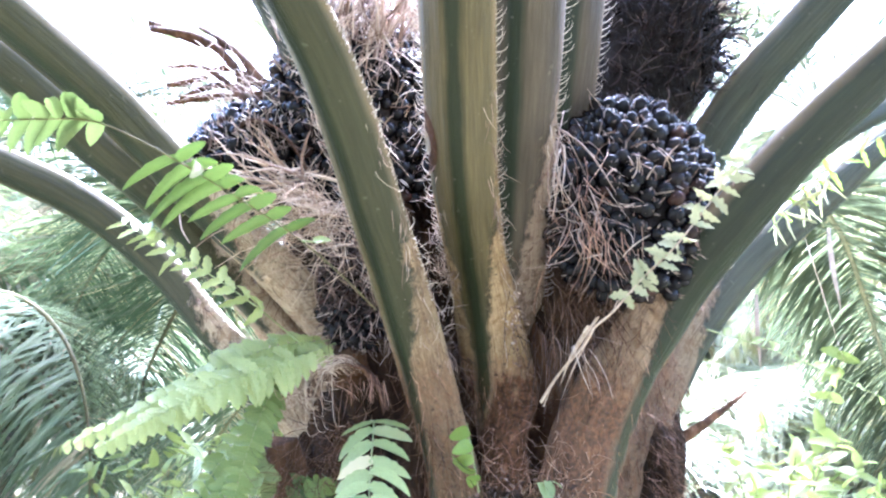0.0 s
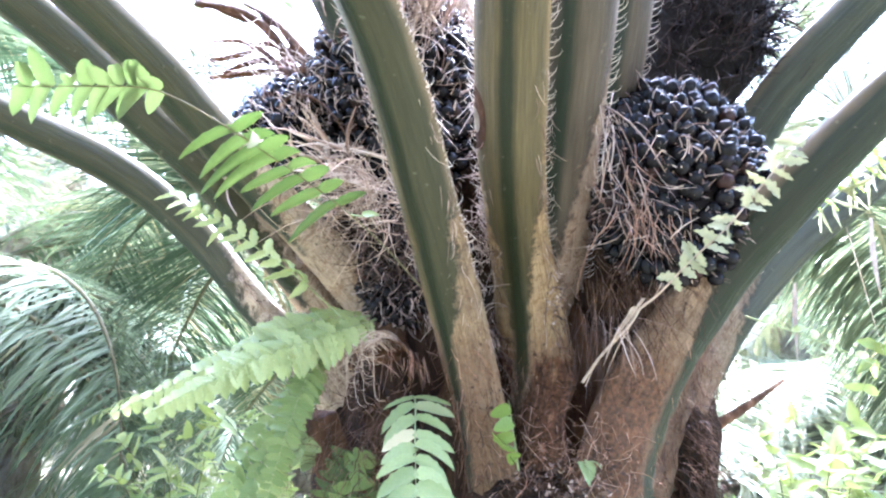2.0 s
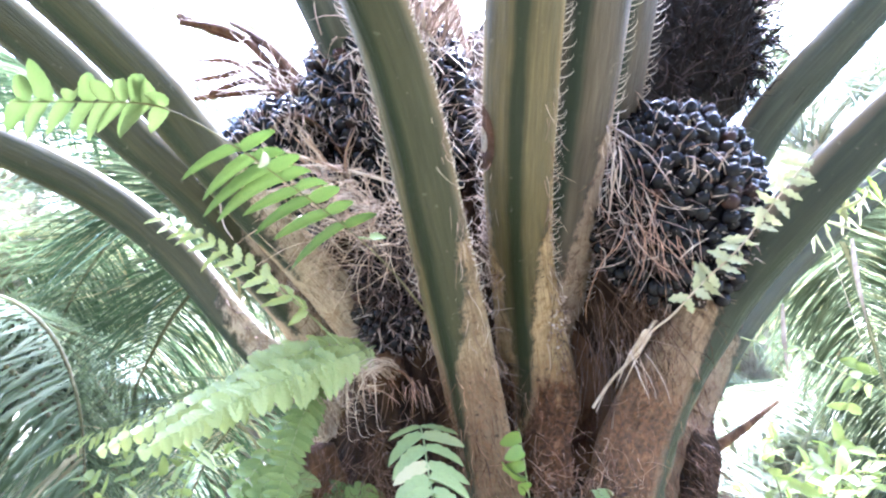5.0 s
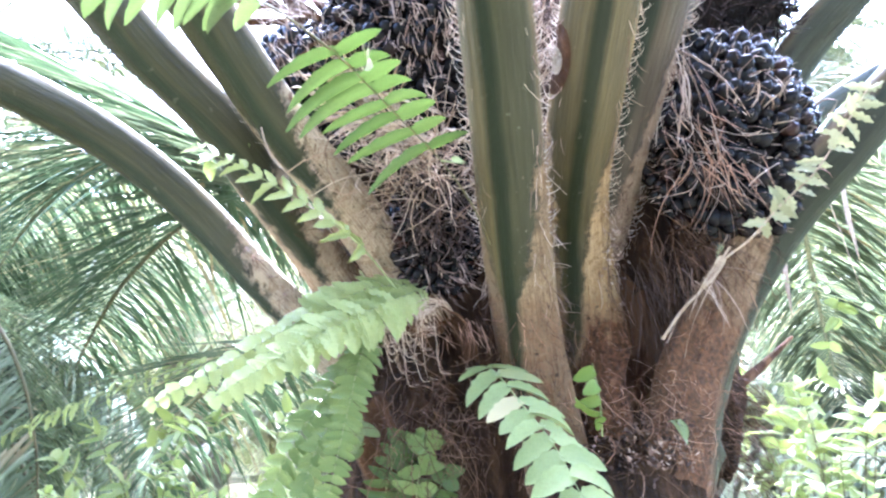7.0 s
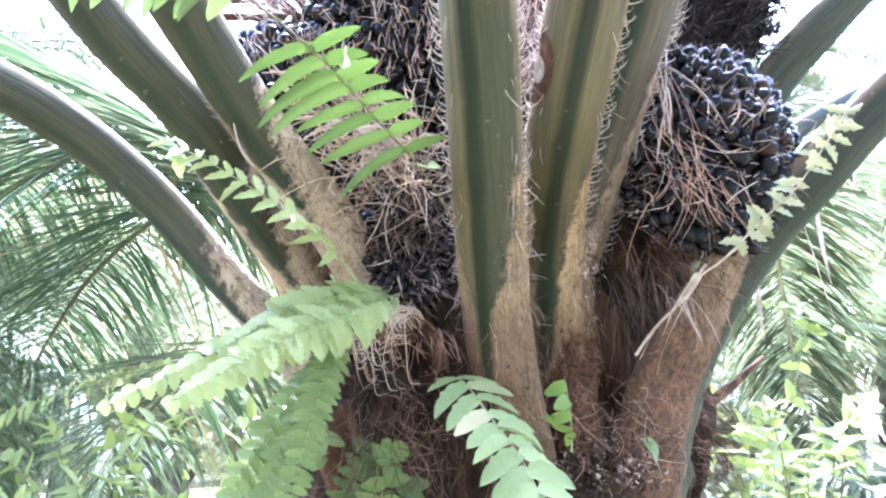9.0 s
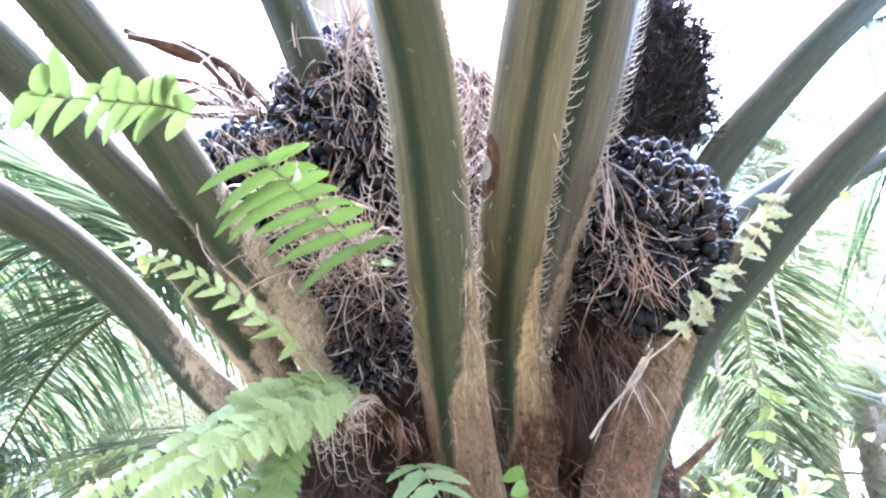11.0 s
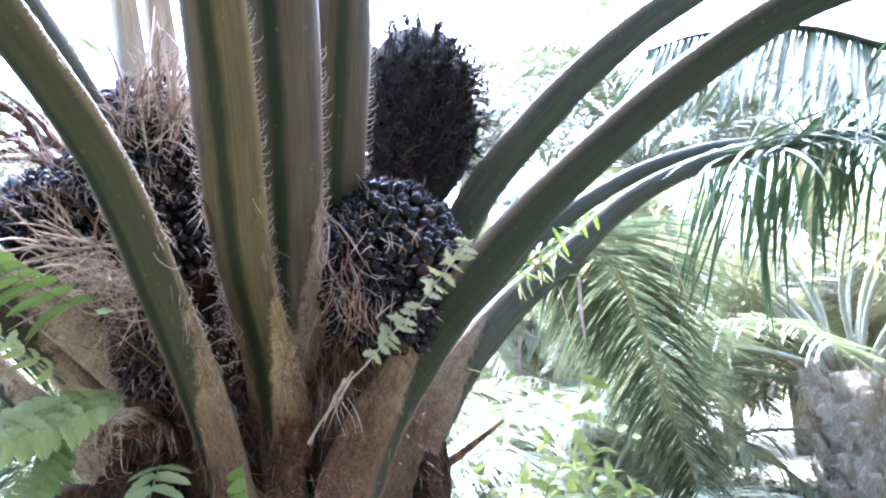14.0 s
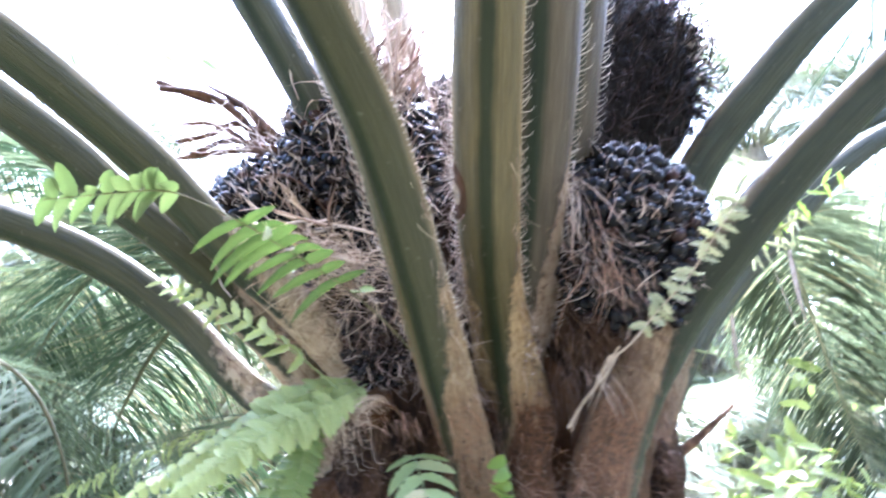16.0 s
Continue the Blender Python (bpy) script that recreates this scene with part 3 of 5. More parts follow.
# stalk lines: x, y, z, width in metres, from the base outwards
FRONDS = {
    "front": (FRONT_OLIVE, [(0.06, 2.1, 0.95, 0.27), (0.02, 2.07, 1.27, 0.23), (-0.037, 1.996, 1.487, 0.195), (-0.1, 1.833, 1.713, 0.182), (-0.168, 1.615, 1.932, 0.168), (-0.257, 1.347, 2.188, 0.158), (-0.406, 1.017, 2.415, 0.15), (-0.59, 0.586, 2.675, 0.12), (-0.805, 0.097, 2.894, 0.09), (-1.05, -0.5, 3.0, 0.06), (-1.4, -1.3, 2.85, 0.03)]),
    "middle": (OLIVE, [(0.21, 2.12, 0.95, 0.34), (0.19, 2.13, 1.3, 0.31), (0.155, 2.11, 1.54, 0.25), (0.11, 1.985, 1.779, 0.195), (0.077, 1.847, 1.901, 0.172), (0.048, 1.659, 2.041, 0.175), (0.032, 1.46, 2.228, 0.175), (0.016, 1.15, 2.482, 0.16), (-0.013, 0.784, 2.756, 0.13), (-0.048, 0.308, 3.009, 0.09), (-0.1, -0.35, 3.15, 0.06), (-0.15, -1.2, 3.05, 0.03)]),
    "behind": (SCURFY, [(0.205, 2.363, 1.437, 0.234), (0.2, 2.08, 1.761, 0.2), (0.195, 1.763, 2.057, 0.186), (0.189, 1.474, 2.314, 0.182), (0.165, 1.151, 2.599, 0.175), (0.113, 0.736, 2.913, 0.117), (0.038, 0.1, 3.2, 0.082), (-0.032, -0.8, 3.3, 0.035)]),
    "inner": (SCURFY, [(0.329, 2.394, 1.682, 0.225), (0.326, 2.109, 2.01, 0.2), (0.33, 1.827, 2.315, 0.195), (0.335, 1.554, 2.632, 0.185), (0.337, 1.236, 2.938, 0.125), (0.348, 0.6, 3.3, 0.088), (0.368, -0.4, 3.5, 0.037)]),
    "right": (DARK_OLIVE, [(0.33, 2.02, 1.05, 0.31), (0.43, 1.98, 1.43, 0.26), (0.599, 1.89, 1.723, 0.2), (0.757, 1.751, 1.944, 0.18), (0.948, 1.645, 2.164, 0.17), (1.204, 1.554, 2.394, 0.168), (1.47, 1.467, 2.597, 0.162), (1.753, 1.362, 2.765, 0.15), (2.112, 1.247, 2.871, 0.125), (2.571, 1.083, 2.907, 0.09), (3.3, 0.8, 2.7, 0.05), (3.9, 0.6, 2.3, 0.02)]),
    "upper right": (GREY_OLIVE, [(0.61, 2.247, 1.813, 0.2), (0.743, 2.12, 2.076, 0.175), (0.868, 2.008, 2.324, 0.165), (1.018, 1.913, 2.511, 0.165), (1.219, 1.832, 2.723, 0.16), (1.476, 1.788, 2.941, 0.155), (1.798, 1.755, 3.147, 0.14), (2.225, 1.719, 3.377, 0.1), (2.9, 1.65, 3.5, 0.06), (3.7, 1.6, 3.35, 0.03)]),
    "low right": (GREY_OLIVE, [(0.511, 2.353, 1.155, 0.27), (0.687, 2.383, 1.463, 0.24), (0.857, 2.41, 1.722, 0.215), (1.106, 2.423, 1.986, 0.18), (1.381, 2.424, 2.208, 0.15), (1.661, 2.43, 2.438, 0.125), (2.021, 2.442, 2.624, 0.1), (2.461, 2.461, 2.753, 0.085), (2.965, 2.474, 2.835, 0.065), (3.503, 2.498, 2.783, 0.04)]),
    "low right back": (GREY_OLIVE, [(0.53, 2.676, 1.503, 0.22), (0.892, 2.721, 1.912, 0.17), (1.26, 2.759, 2.272, 0.14), (1.646, 2.782, 2.561, 0.11), (2.078, 2.794, 2.776, 0.095), (2.6, 2.795, 2.903, 0.075), (3.262, 2.774, 2.89, 0.04)]),
    "left": (LEFT_OLIVE, [(-0.139, 2.42, 1.4, 0.21), (-0.272, 2.27, 1.601, 0.185), (-0.394, 2.137, 1.75, 0.165), (-0.519, 1.991, 1.885, 0.152), (-0.65, 1.842, 2.008, 0.143), (-0.764, 1.681, 2.137, 0.136), (-0.872, 1.479, 2.246, 0.13), (-1.082, 1.177, 2.396, 0.12), (-1.382, 0.783, 2.537, 0.09), (-1.9, 0.1, 2.6, 0.06), (-2.4, -0.6, 2.4, 0.03)]),
    "left second": (LEFT_OLIVE, [(-0.321, 2.539, 1.401, 0.21), (-0.463, 2.373, 1.611, 0.17), (-0.585, 2.224, 1.782, 0.152), (-0.7, 2.073, 1.914, 0.143), (-0.81, 1.925, 2.048, 0.137), (-0.963, 1.788, 2.177, 0.134), (-1.105, 1.625, 2.311, 0.13), (-1.365, 1.365, 2.48, 0.12), (-1.734, 1.005, 2.627, 0.08), (-2.3, 0.45, 2.7, 0.06), (-2.9, -0.1, 2.5, 0.03)]),
    "left third": (LEFT_OLIVE, [(-0.367, 2.421, 1.299, 0.19), (-0.539, 2.321, 1.501, 0.15), (-0.718, 2.271, 1.684, 0.138), (-0.927, 2.249, 1.916, 0.138), (-1.148, 2.174, 2.095, 0.136), (-1.388, 2.031, 2.203, 0.13), (-1.717, 1.839, 2.307, 0.115), (-2.186, 1.58, 2.373, 0.08), (-2.9, 1.2, 2.3, 0.05), (-3.5, 0.9, 2.0, 0.02)]),
    "upper left": (GREY_OLIVE, [(-0.163, 2.418, 1.951, 0.16), (-0.261, 2.26, 2.169, 0.14), (-0.36, 2.09, 2.372, 0.128), (-0.455, 1.926, 2.552, 0.128), (-0.564, 1.763, 2.729, 0.128), (-0.733, 1.499, 2.969, 0.12), (-0.947, 1.178, 3.198, 0.09), (-1.3, 0.6, 3.4, 0.06), (-1.8, -0.1, 3.4, 0.03)]),
}
BACK = [
    ("back right", [(0.4, 2.9, 1.4, 0.16), (0.85, 3.05, 1.95, 0.09), (1.43, 3.27, 2.42, 0.055), (1.83, 3.55, 2.58, 0.045), (2.31, 4.0, 2.48, 0.038), (2.74, 4.53, 2.14, 0.032), (3.06, 4.9, 1.7, 0.026), (3.32, 5.17, 1.28, 0.02), (3.54, 5.35, 0.81, 0.015)], 81),
    ("back left", [(-0.1, 2.9, 1.5, 0.18), (-0.5, 3.1, 2.1, 0.11), (-0.89, 3.45, 2.33, 0.08), (-1.27, 3.94, 2.3, 0.07), (-1.7, 4.57, 2.13, 0.06), (-1.97, 4.97, 1.93, 0.05), (-2.23, 5.3, 1.59, 0.035), (-2.41, 5.53, 1.15, 0.015)], 82),
    ("back left upper", [(-0.2, 2.8, 1.6, 0.18), (-0.7, 3.1, 2.3, 0.11), (-1.3, 3.65, 2.64, 0.08), (-1.84, 4.36, 2.72, 0.07), (-2.42, 5.01, 2.6, 0.05), (-2.87, 5.48, 2.22, 0.03), (-3.1, 5.7, 1.7, 0.015)], 83),
    ("back left high", [(-0.15, 2.75, 1.7, 0.16), (-0.94, 3.07, 2.34, 0.12), (-1.45, 3.30, 2.70, 0.08), (-2.07, 3.70, 3.16, 0.07), (-2.83, 4.11, 3.61, 0.06), (-3.87, 4.53, 3.90, 0.045), (-5.04, 5.01, 3.91, 0.03), (-5.86, 5.35, 3.61, 0.015)], 85),
    ("back left lower", [(-0.1, 3.0, 1.3, 0.16), (-0.45, 3.25, 1.6, 0.1), (-0.88, 3.69, 1.6, 0.06), (-1.18, 4.2, 1.45, 0.05), (-1.47, 4.62, 1.18, 0.035), (-1.65, 4.82, 0.85, 0.015)], 84),
]
LABELS = {"front": "olive green stalk with pale spiny edges", "right": "olive stalk with tan scurfy base and climbing fern"}
SPINED = {"front": 0.9, "middle": 0.95, "behind": 0.4, "inner": 0.4, "right": 0.85, "upper right": 0.6, "upper left": 0.4}
GROWN = {"front": -0.15, "middle": -0.15, "behind": 0.12, "inner": 0.2, "upper right": 0.55, "upper left": 0.5, "low right": 0.05, "low right back": 0.5, "left": -0.28, "left second": -0.05, "left third": 0.05}
TWIST = {"front": -16, "middle": -8, "right": -18, "upper right": -20, "low right": -45, "low right back": -40, "left": 14, "left second": 24, "left third": 36, "upper left": 12}
KEEL = {"front": 0.08, "middle": 0.02, "behind": 0.3, "right": 0.05, "low right": -0.25, "low right back": -0.25, "left": 0.0, "left second": 0.0, "left third": 0.0}
DEEP = {"front": 0.9, "middle": 0.9, "behind": 0.85, "inner": 0.85}
lines, FRINGED = {}, []
for number, (key, (mat, points)) in enumerate(FRONDS.items()):
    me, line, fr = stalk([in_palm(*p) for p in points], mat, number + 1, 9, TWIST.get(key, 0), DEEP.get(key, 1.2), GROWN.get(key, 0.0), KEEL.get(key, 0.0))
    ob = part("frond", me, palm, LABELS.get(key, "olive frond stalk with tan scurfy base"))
    lines[key] = (ob, line, fr)
for key, first in SPINED.items():
    ob, line, fr = lines[key]
    spines(ob, line, fr, len(key), first, first + 1.1, sides=(-1,) if "right" in key else (-1, 1), gap=0.0145 if key in ("front", "middle", "behind", "inner") else 0.028)
for key, first, last, sides in (("left", 0.4, 1.3, (1,)), ("left second", 0.5, 1.4, (1,)), ("left third", 0.45, 1.5, (-1, 1)), ("low right", 1.0, 2.6, (-1,)), ("low right back", 1.2, 2.5, (-1,))):
    ob, line, fr = lines[key]
    spines(ob, line, fr, len(key) + 3, first, last, 0.024, 0.014, sides)



def fringe(parent, line, fr, seed, count, last=0.75):
    """Ragged brown fibre along both edges of a stalk's base."""
    r = random.Random(seed)
    far, gone = [], 0.0
    for i in range(1, len(line)):
        gone += float(np.linalg.norm(line[i][:3] - line[i - 1][:3]))
        if gone < last:
            far.append(i)
    roots = []
    for _ in range(count):
        i, side = r.choice(far), r.choice((-1, 1))
        t, s, n = fr[i]
        a = r.uniform(0.7, 1.0) if r.random() < 0.7 else r.uniform(0, 1)
        roots.append((line[i][:3] + s * side * a * line[i][3] * 0.5 + n * line[i][3] * (0.3 * (1 - a)), side * s * 0.5 - t * 0.6 + n * 0.4))
    strands("base_fibre", parent, roots, BROWNSTRAND, seed + 1, (0.02, 0.08), 0.0007, 0.9, 0.5, 3, "ragged brown fibre on the stalk base")


# dry pale inner sheaths above the middle bunch
for dx, seed in ((-0.22, 31), (-0.07, 32), (-0.34, 33)):
    me, line, fr = stalk([in_palm(dx, 2.38, 2.0, 0.22), in_palm(dx - 0.02, 2.3, 2.4, 0.2), in_palm(dx - 0.05, 2.24, 2.7, 0.17), in_palm(dx - 0.1, 2.15, 3.1, 0.11), in_palm(dx - 0.15, 1.95, 3.6, 0.06), in_palm(dx - 0.2, 1.6, 4.1, 0.03)], SHEATH, seed)
    part("frond", me, palm, "pale dry inner frond stalk")

for number, key in enumerate(("front", "middle", "right", "low right", "left", "left second", "left third", "behind")):
    FRINGED.append((lines[key], 500 + number))

# leaflets on the fronds that arch to the right
for key, first, seed in (("low right", 2.4, 41), ("low right back", 2.3, 42), ("right", 3.1, 43)):
    ob, line, fr = lines[key]
    leaflets(line, fr, seed, first, 0.036, 1.1, 0.034, 0.5, 0.2, single=(ob, DARKLEAF), sweep=(-0.9, 0.2), hang=0.8)
    if key != "right":
        v, f = leaflets(line, fr, seed + 60, first + 0.5, 0.05, 0.9, 0.026, 0.7, 0.3, sweep=(0.0, 1.2))
        part("foliage", mesh_from("foliage", v, f, DARKLEAF), ob, "", "stuff")

# leaflets of the fronds arching overhead, added out of view to shade the stalks
for key, first, seed in (("front", 2.15, 44), ("middle", 2.75, 45), ("behind", 2.3, 46), ("inner", 2.2, 47), ("left", 1.95, 48), ("left second", 2.0, 49), ("left third", 2.1, 50), ("upper left", 2.0, 51), ("upper right", 3.0, 52)):
    ob, line, fr = lines[key]
    v, f = leaflets(line, fr, seed, first, 0.04, 0.85, 0.045, 0.9, 0.1)
    part("foliage", mesh_from("foliage", v, f, NEARLEAF), ob, "", "stuff")


for key, points, seed in BACK:
    slim = 1.0 if key == "back right" else 0.55
    me, line, fr = stalk([in_palm(x, y, z, w * slim) for x, y, z, w in points], PALESTEM if key == "back right" else STEM, seed, 7, 0, 0.9)
    ob = part("frond", me, palm, "dark green drooping frond with long leaflets")
    leaflets(line, fr, seed, 1.1 if key == "back right" else 0.75, 0.03 if key == "back right" else 0.044, 0.6 if key == "back left high" else 1.0, 0.032, 0.6 if key == "back right" else 0.35, 0.1, single=(ob, NEARLEAF), sweep=(0.4, 0.9))
    if key != "back right":
        v, f = leaflets(line, fr, seed + 60, 1.0, 0.032, 0.95, 0.024, 0.8, 0.3, sweep=(0.3, 1.0), hang=0.25)
        part("foliage", mesh_from("foliage", v, f, DARKLEAF), ob, "", "stuff")
    if key == "back right":
        v, f = leaflets(line, fr, seed + 60, 1.1, 0.022, 1.0, 0.034, 0.7, 0.25, sweep=(0.5, 1.1))
        part("foliage", mesh_from("foliage", v, f, NEARLEAF), ob, "", "stuff")

# ---- fruit bunches ----
def fruit_mesh(seed):
    r = random.Random(seed)
    verts, faces, along = [], [], []
    rows, k = 6, 8
    for j in range(1, rows):
        u = j / rows
        rad = math.sin(math.pi * u) ** 0.55 * (1.0 - 0.06 * u) * 0.56
        for i in range(k):
            a = 2 * math.pi * i / k
            w = rad * r.uniform(0.95, 1.05)
            verts.append((w * math.cos(a), w * math.sin(a), u * 1.15))
            along.append(u)
    top, low = len(verts), len(verts) + 1
    verts += [(0, 0, 1.22), (0, 0, 0)]
    along += [1.0, 0.0]
    for j in range(rows - 2):
        for i in range(k):
            a, b = j * k + i, j * k + (i + 1) % k
            faces.append((a, b, b + k, a + k))
    for i in range(k):
        faces.append((low, (i + 1) % k, i))
        faces.append((top, (rows - 2) * k + i, (rows - 2) * k + (i + 1) % k))
    return mesh_from("fruit", verts, faces, FRUIT, True, {"along": along})


FRUITS = [fruit_mesh(s) for s in range(3)]


def strands(name, parent, roots, mat, seed, length=(0.06, 0.16), radius=0.0018, curl=0.6, fall=0.5, sides=3, label=""):
    """Loose dry strands from roots (place, way), joined in one mesh."""
    r = random.Random(seed)
    verts, faces = [], []
    for p, way in roots:
        k = r.uniform(*length)
        d = unit(np.array(way) + 0.5 * np.array([r.uniform(-1, 1) for _ in range(3)]))
        bend = curl * np.array([r.uniform(-1, 1) for _ in range(3)])
        line, q = [], np.array(p, float)
        for i in range(6):
            line.append(q.copy())
            q = q + d * k / 5
            d = unit(d + bend * 0.5 + np.array((0, 0, -fall * 0.3)) + 0.25 * curl * np.array([r.uniform(-1, 1) for _ in range(3)]))
        w = radius * r.uniform(0.6, 1.5)
        tube(verts, faces, line, [w, w, w, w * 0.9, w * 0.7, w * 0.3], sides)
    return part(name, mesh_from(name, verts, faces, mat), parent, label or "tangle of dry tan strands", "stuff")


def bunch(place, radii, count, size, seed, label, fruit_from=-0.4, hairs=120, back=0.25, hair_mat=None, tilt=(0, 0)):
    """A fruit bunch: fibrous core, single fruits on its front and top, dry strands between them."""
    r = random.Random(seed)
    rx, ry, rz = radii
    verts, faces, rows, k = [], [], 16, 24
    for j in range(rows + 1):
        for i in range(k):
            a, b = 2 * math.pi * i / k, math.pi * j / rows
            d = np.array((math.sin(b) * math.cos(a), math.sin(b) * math.sin(a), math.cos(b)))
            w = 0.86 + 0.1 * noise.noise(Vector(d * 4) + Vector((seed, 0, 0)))
            verts.append(d * np.array(radii) * w)
    for j in range(rows):
        for i in range(k):
            a, b = j * k + i, j * k + (i + 1) % k
            faces.append((a, a + k, b + k, b))
    core = part("fruit_head", mesh_from("fruit_head", verts, faces, BLACKFIBRE), palm, label, m=pose(*in_palm(*place), tilt[0], tilt[1], 0))
    golden, roots = math.pi * (3 - math.sqrt(5)), []
    total = count * 2
    for i in range(total):
        z = 1 - 2 * (i + 0.5) / total
        a = golden * i
        s = math.sqrt(1 - z * z)
        d = np.array((s * math.cos(a), s * math.sin(a), z)) + 0.03 * np.array([r.uniform(-1, 1) for _ in range(3)])
        if d[1] > back or d[2] < fruit_from:
            continue
        p = d * np.array(radii) * r.uniform(0.8, 0.87)
        n = unit(d / np.array(radii))
        z_ = unit(n + np.array((0, 0, 0.1)) + 0.25 * np.array([r.uniform(-1, 1) for _ in range(3)]))
        x_ = unit(np.cross(z_, (0.3, 0.2, 1)))
        k2 = size * r.uniform(0.8, 1.15)
        part("fruit", FRUITS[i % 3], core, m=basis(x_, np.cross(z_, x_), z_, p, (k2, k2, k2)))
        roots.append((p + n * size * 0.3, n))
    strands("bract_fibre", core, [roots[i] for i in range(len(roots)) for _ in range(3)], BRACT, seed + 30, (0.02, 0.055), 0.0018, 0.14, 0.0, 3, "short pointed bracts between the fruits")
    if hairs:
        strands("dry_fibre", core, [roots[r.randrange(len(roots))] for _ in range(hairs)], hair_mat or STRAND, seed + 50, (0.03, 0.12), 0.0016, 0.5, 0.2)
    return core


A = bunch((0.52, 1.9, 2.02), (0.25, 0.21, 0.325), 330, 0.043, 1, "ripe bunch of shiny black fruits with dry strands", -0.92, 50, 0.1)
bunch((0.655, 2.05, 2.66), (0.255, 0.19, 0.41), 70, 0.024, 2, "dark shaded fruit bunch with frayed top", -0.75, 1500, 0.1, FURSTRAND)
bunch((-0.29, 2.08, 2.36), (0.28, 0.19, 0.42), 330, 0.043, 3, "tall dark fruit bunch between the stalks", -0.9, 330, 0.0)
bunch((-0.57, 2.12, 2.22), (0.23, 0.17, 0.19), 190, 0.043, 4, "dark fruit bunch behind dry fibres", -0.8, 160, 0.1)
bunch((-0.25, 2.1, 1.82), (0.12, 0.12, 0.2), 150, 0.034, 5, "small low fruit bunch with dark fruits", -0.95, 90, 0.1)


def cloud(centre, radii, count, seed, way=(0, -0.6, -0.6)):
    r = random.Random(seed)
    got = []
    for _ in range(count):
        d = np.array([r.gauss(0, 0.45) for _ in range(3)])
        got.append((np.array(in_palm(*centre)) + d * np.array(radii), way))
    return got


for (ob, line, fr), seed in FRINGED:
    fringe(ob, line, fr, seed, 150)
strands("dry_fibre", palm, cloud((0.37, 1.73, 1.95), (0.1, 0.05, 0.17), 60, 61), STRAND, 61, (0.05, 0.2), 0.0008, 0.8, 0.5)
strands("dry_fibre", palm, cloud((0.4, 1.88, 1.75), (0.13, 0.07, 0.15), 170, 62), BROWNSTRAND, 62, (0.08, 0.24), 0.0008, 0.35, 0.8)
strands("dry_fibre", palm, cloud((-0.32, 1.9, 1.98), (0.15, 0.09, 0.12), 260, 63, (-0.3, -0.7, 0.0)), STRAW, 63, (0.09, 0.28), 0.0014, 0.8, 0.4)
strands("dry_fibre", palm, cloud((-0.24, 1.9, 2.52), (0.2, 0.06, 0.16), 200, 64, (0, -0.4, 0.5)), STRAND, 64, (0.08, 0.24), 0.0016, 0.7, 0.3)
strands("dry_fibre", palm, cloud((0.29, 1.66, 2.12), (0.03, 0.04, 0.1), 9, 66, (0.05, -0.1, -0.9)), STRAND, 66, (0.12, 0.26), 0.002, 0.25, 0.6, 4, "long pale strips of dry bract")
strands("dry_fibre", palm, cloud((0.0, 1.95, 1.9), (0.04, 0.06, 0.2), 170, 86, (0, -0.6, 0.4)), STRAND, 86, (0.03, 0.1), 0.0012, 0.8, 0.2)
strands("dry_fibre", palm, cloud((0.38, 1.72, 1.98), (0.12, 0.05, 0.17), 45, 90, (0, -0.3, -0.8)), REDSTRAND, 90, (0.08, 0.22), 0.0011, 0.5, 0.6)
strands("dry_fibre", palm, cloud((0.33, 1.72, 1.64), (0.05, 0.04, 0.06), 10, 91, (0.3, -0.3, -0.5)), STRAND, 91, (0.06, 0.16), 0.0012, 0.4, 0.6)
strands("dry_fibre", palm, cloud((0.08, 2.14, 2.4), (0.2, 0.05, 0.4), 420, 89, (0, -0.5, 0.5)), STRAND, 89, (0.05, 0.2), 0.0014, 0.7, 0.2)
strands("dry_fibre", palm, cloud((0.02, 2.02, 1.55), (0.05, 0.04, 0.2), 120, 87, (0, -0.7, -0.2)), DARKSTRAND, 87, (0.03, 0.12), 0.0011, 0.7, 0.4)
strands("dry_fibre", palm, cloud((-0.26, 1.97, 1.84), (0.12, 0.04, 0.14), 190, 88, (-0.2, -0.7, -0.1)), DARKSTRAND, 88, (0.05, 0.15), 0.0013, 0.8, 0.4)
strands("dry_fibre", palm, cloud((0.33, 1.98, 1.68), (0.14, 0.1, 0.12), 120, 67, (0.05, -0.5, -0.8)), DARKSTRAND, 67, (0.08, 0.26), 0.0008, 0.3, 0.7)
strands("dry_fibre", palm, cloud((0.2, 1.9, 1.25), (0.25, 0.1, 0.1), 200, 68, (0, -0.7, 0.2)), BROWNSTRAND, 68, (0.04, 0.14), 0.0007, 0.9, 0.3)
strands("dry_fibre", palm, cloud((0.68, 2.26, 1.26), (0.09, 0.1, 0.26), 420, 69, (0.5, -0.5, -0.5)), BROWNSTRAND, 69, (0.03, 0.1), 0.0009, 0.7, 0.5)
strands("dry_fibre", palm, cloud((-0.3, 1.98, 1.3), (0.22, 0.08, 0.22), 420, 70, (-0.1, -0.7, -0.3)), BROWNSTRAND, 70, (0.06, 0.18), 0.0008, 0.7, 0.6)
strands("dry_fibre", palm, cloud((0.75, 2.0, 2.78), (0.16, 0.1, 0.1), 120, 79, (0.5, -0.3, 0.3)), DARKSTRAND, 79, (0.08, 0.2), 0.0025, 0.5, 0.3)
strands("dry_fibre", palm, cloud((-0.6, 2.05, 2.42), (0.2, 0.1, 0.08), 70, 80, (-0.5, -0.3, 0.3)), STRAND, 80, (0.08, 0.22), 0.0018, 0.5, 0.1)

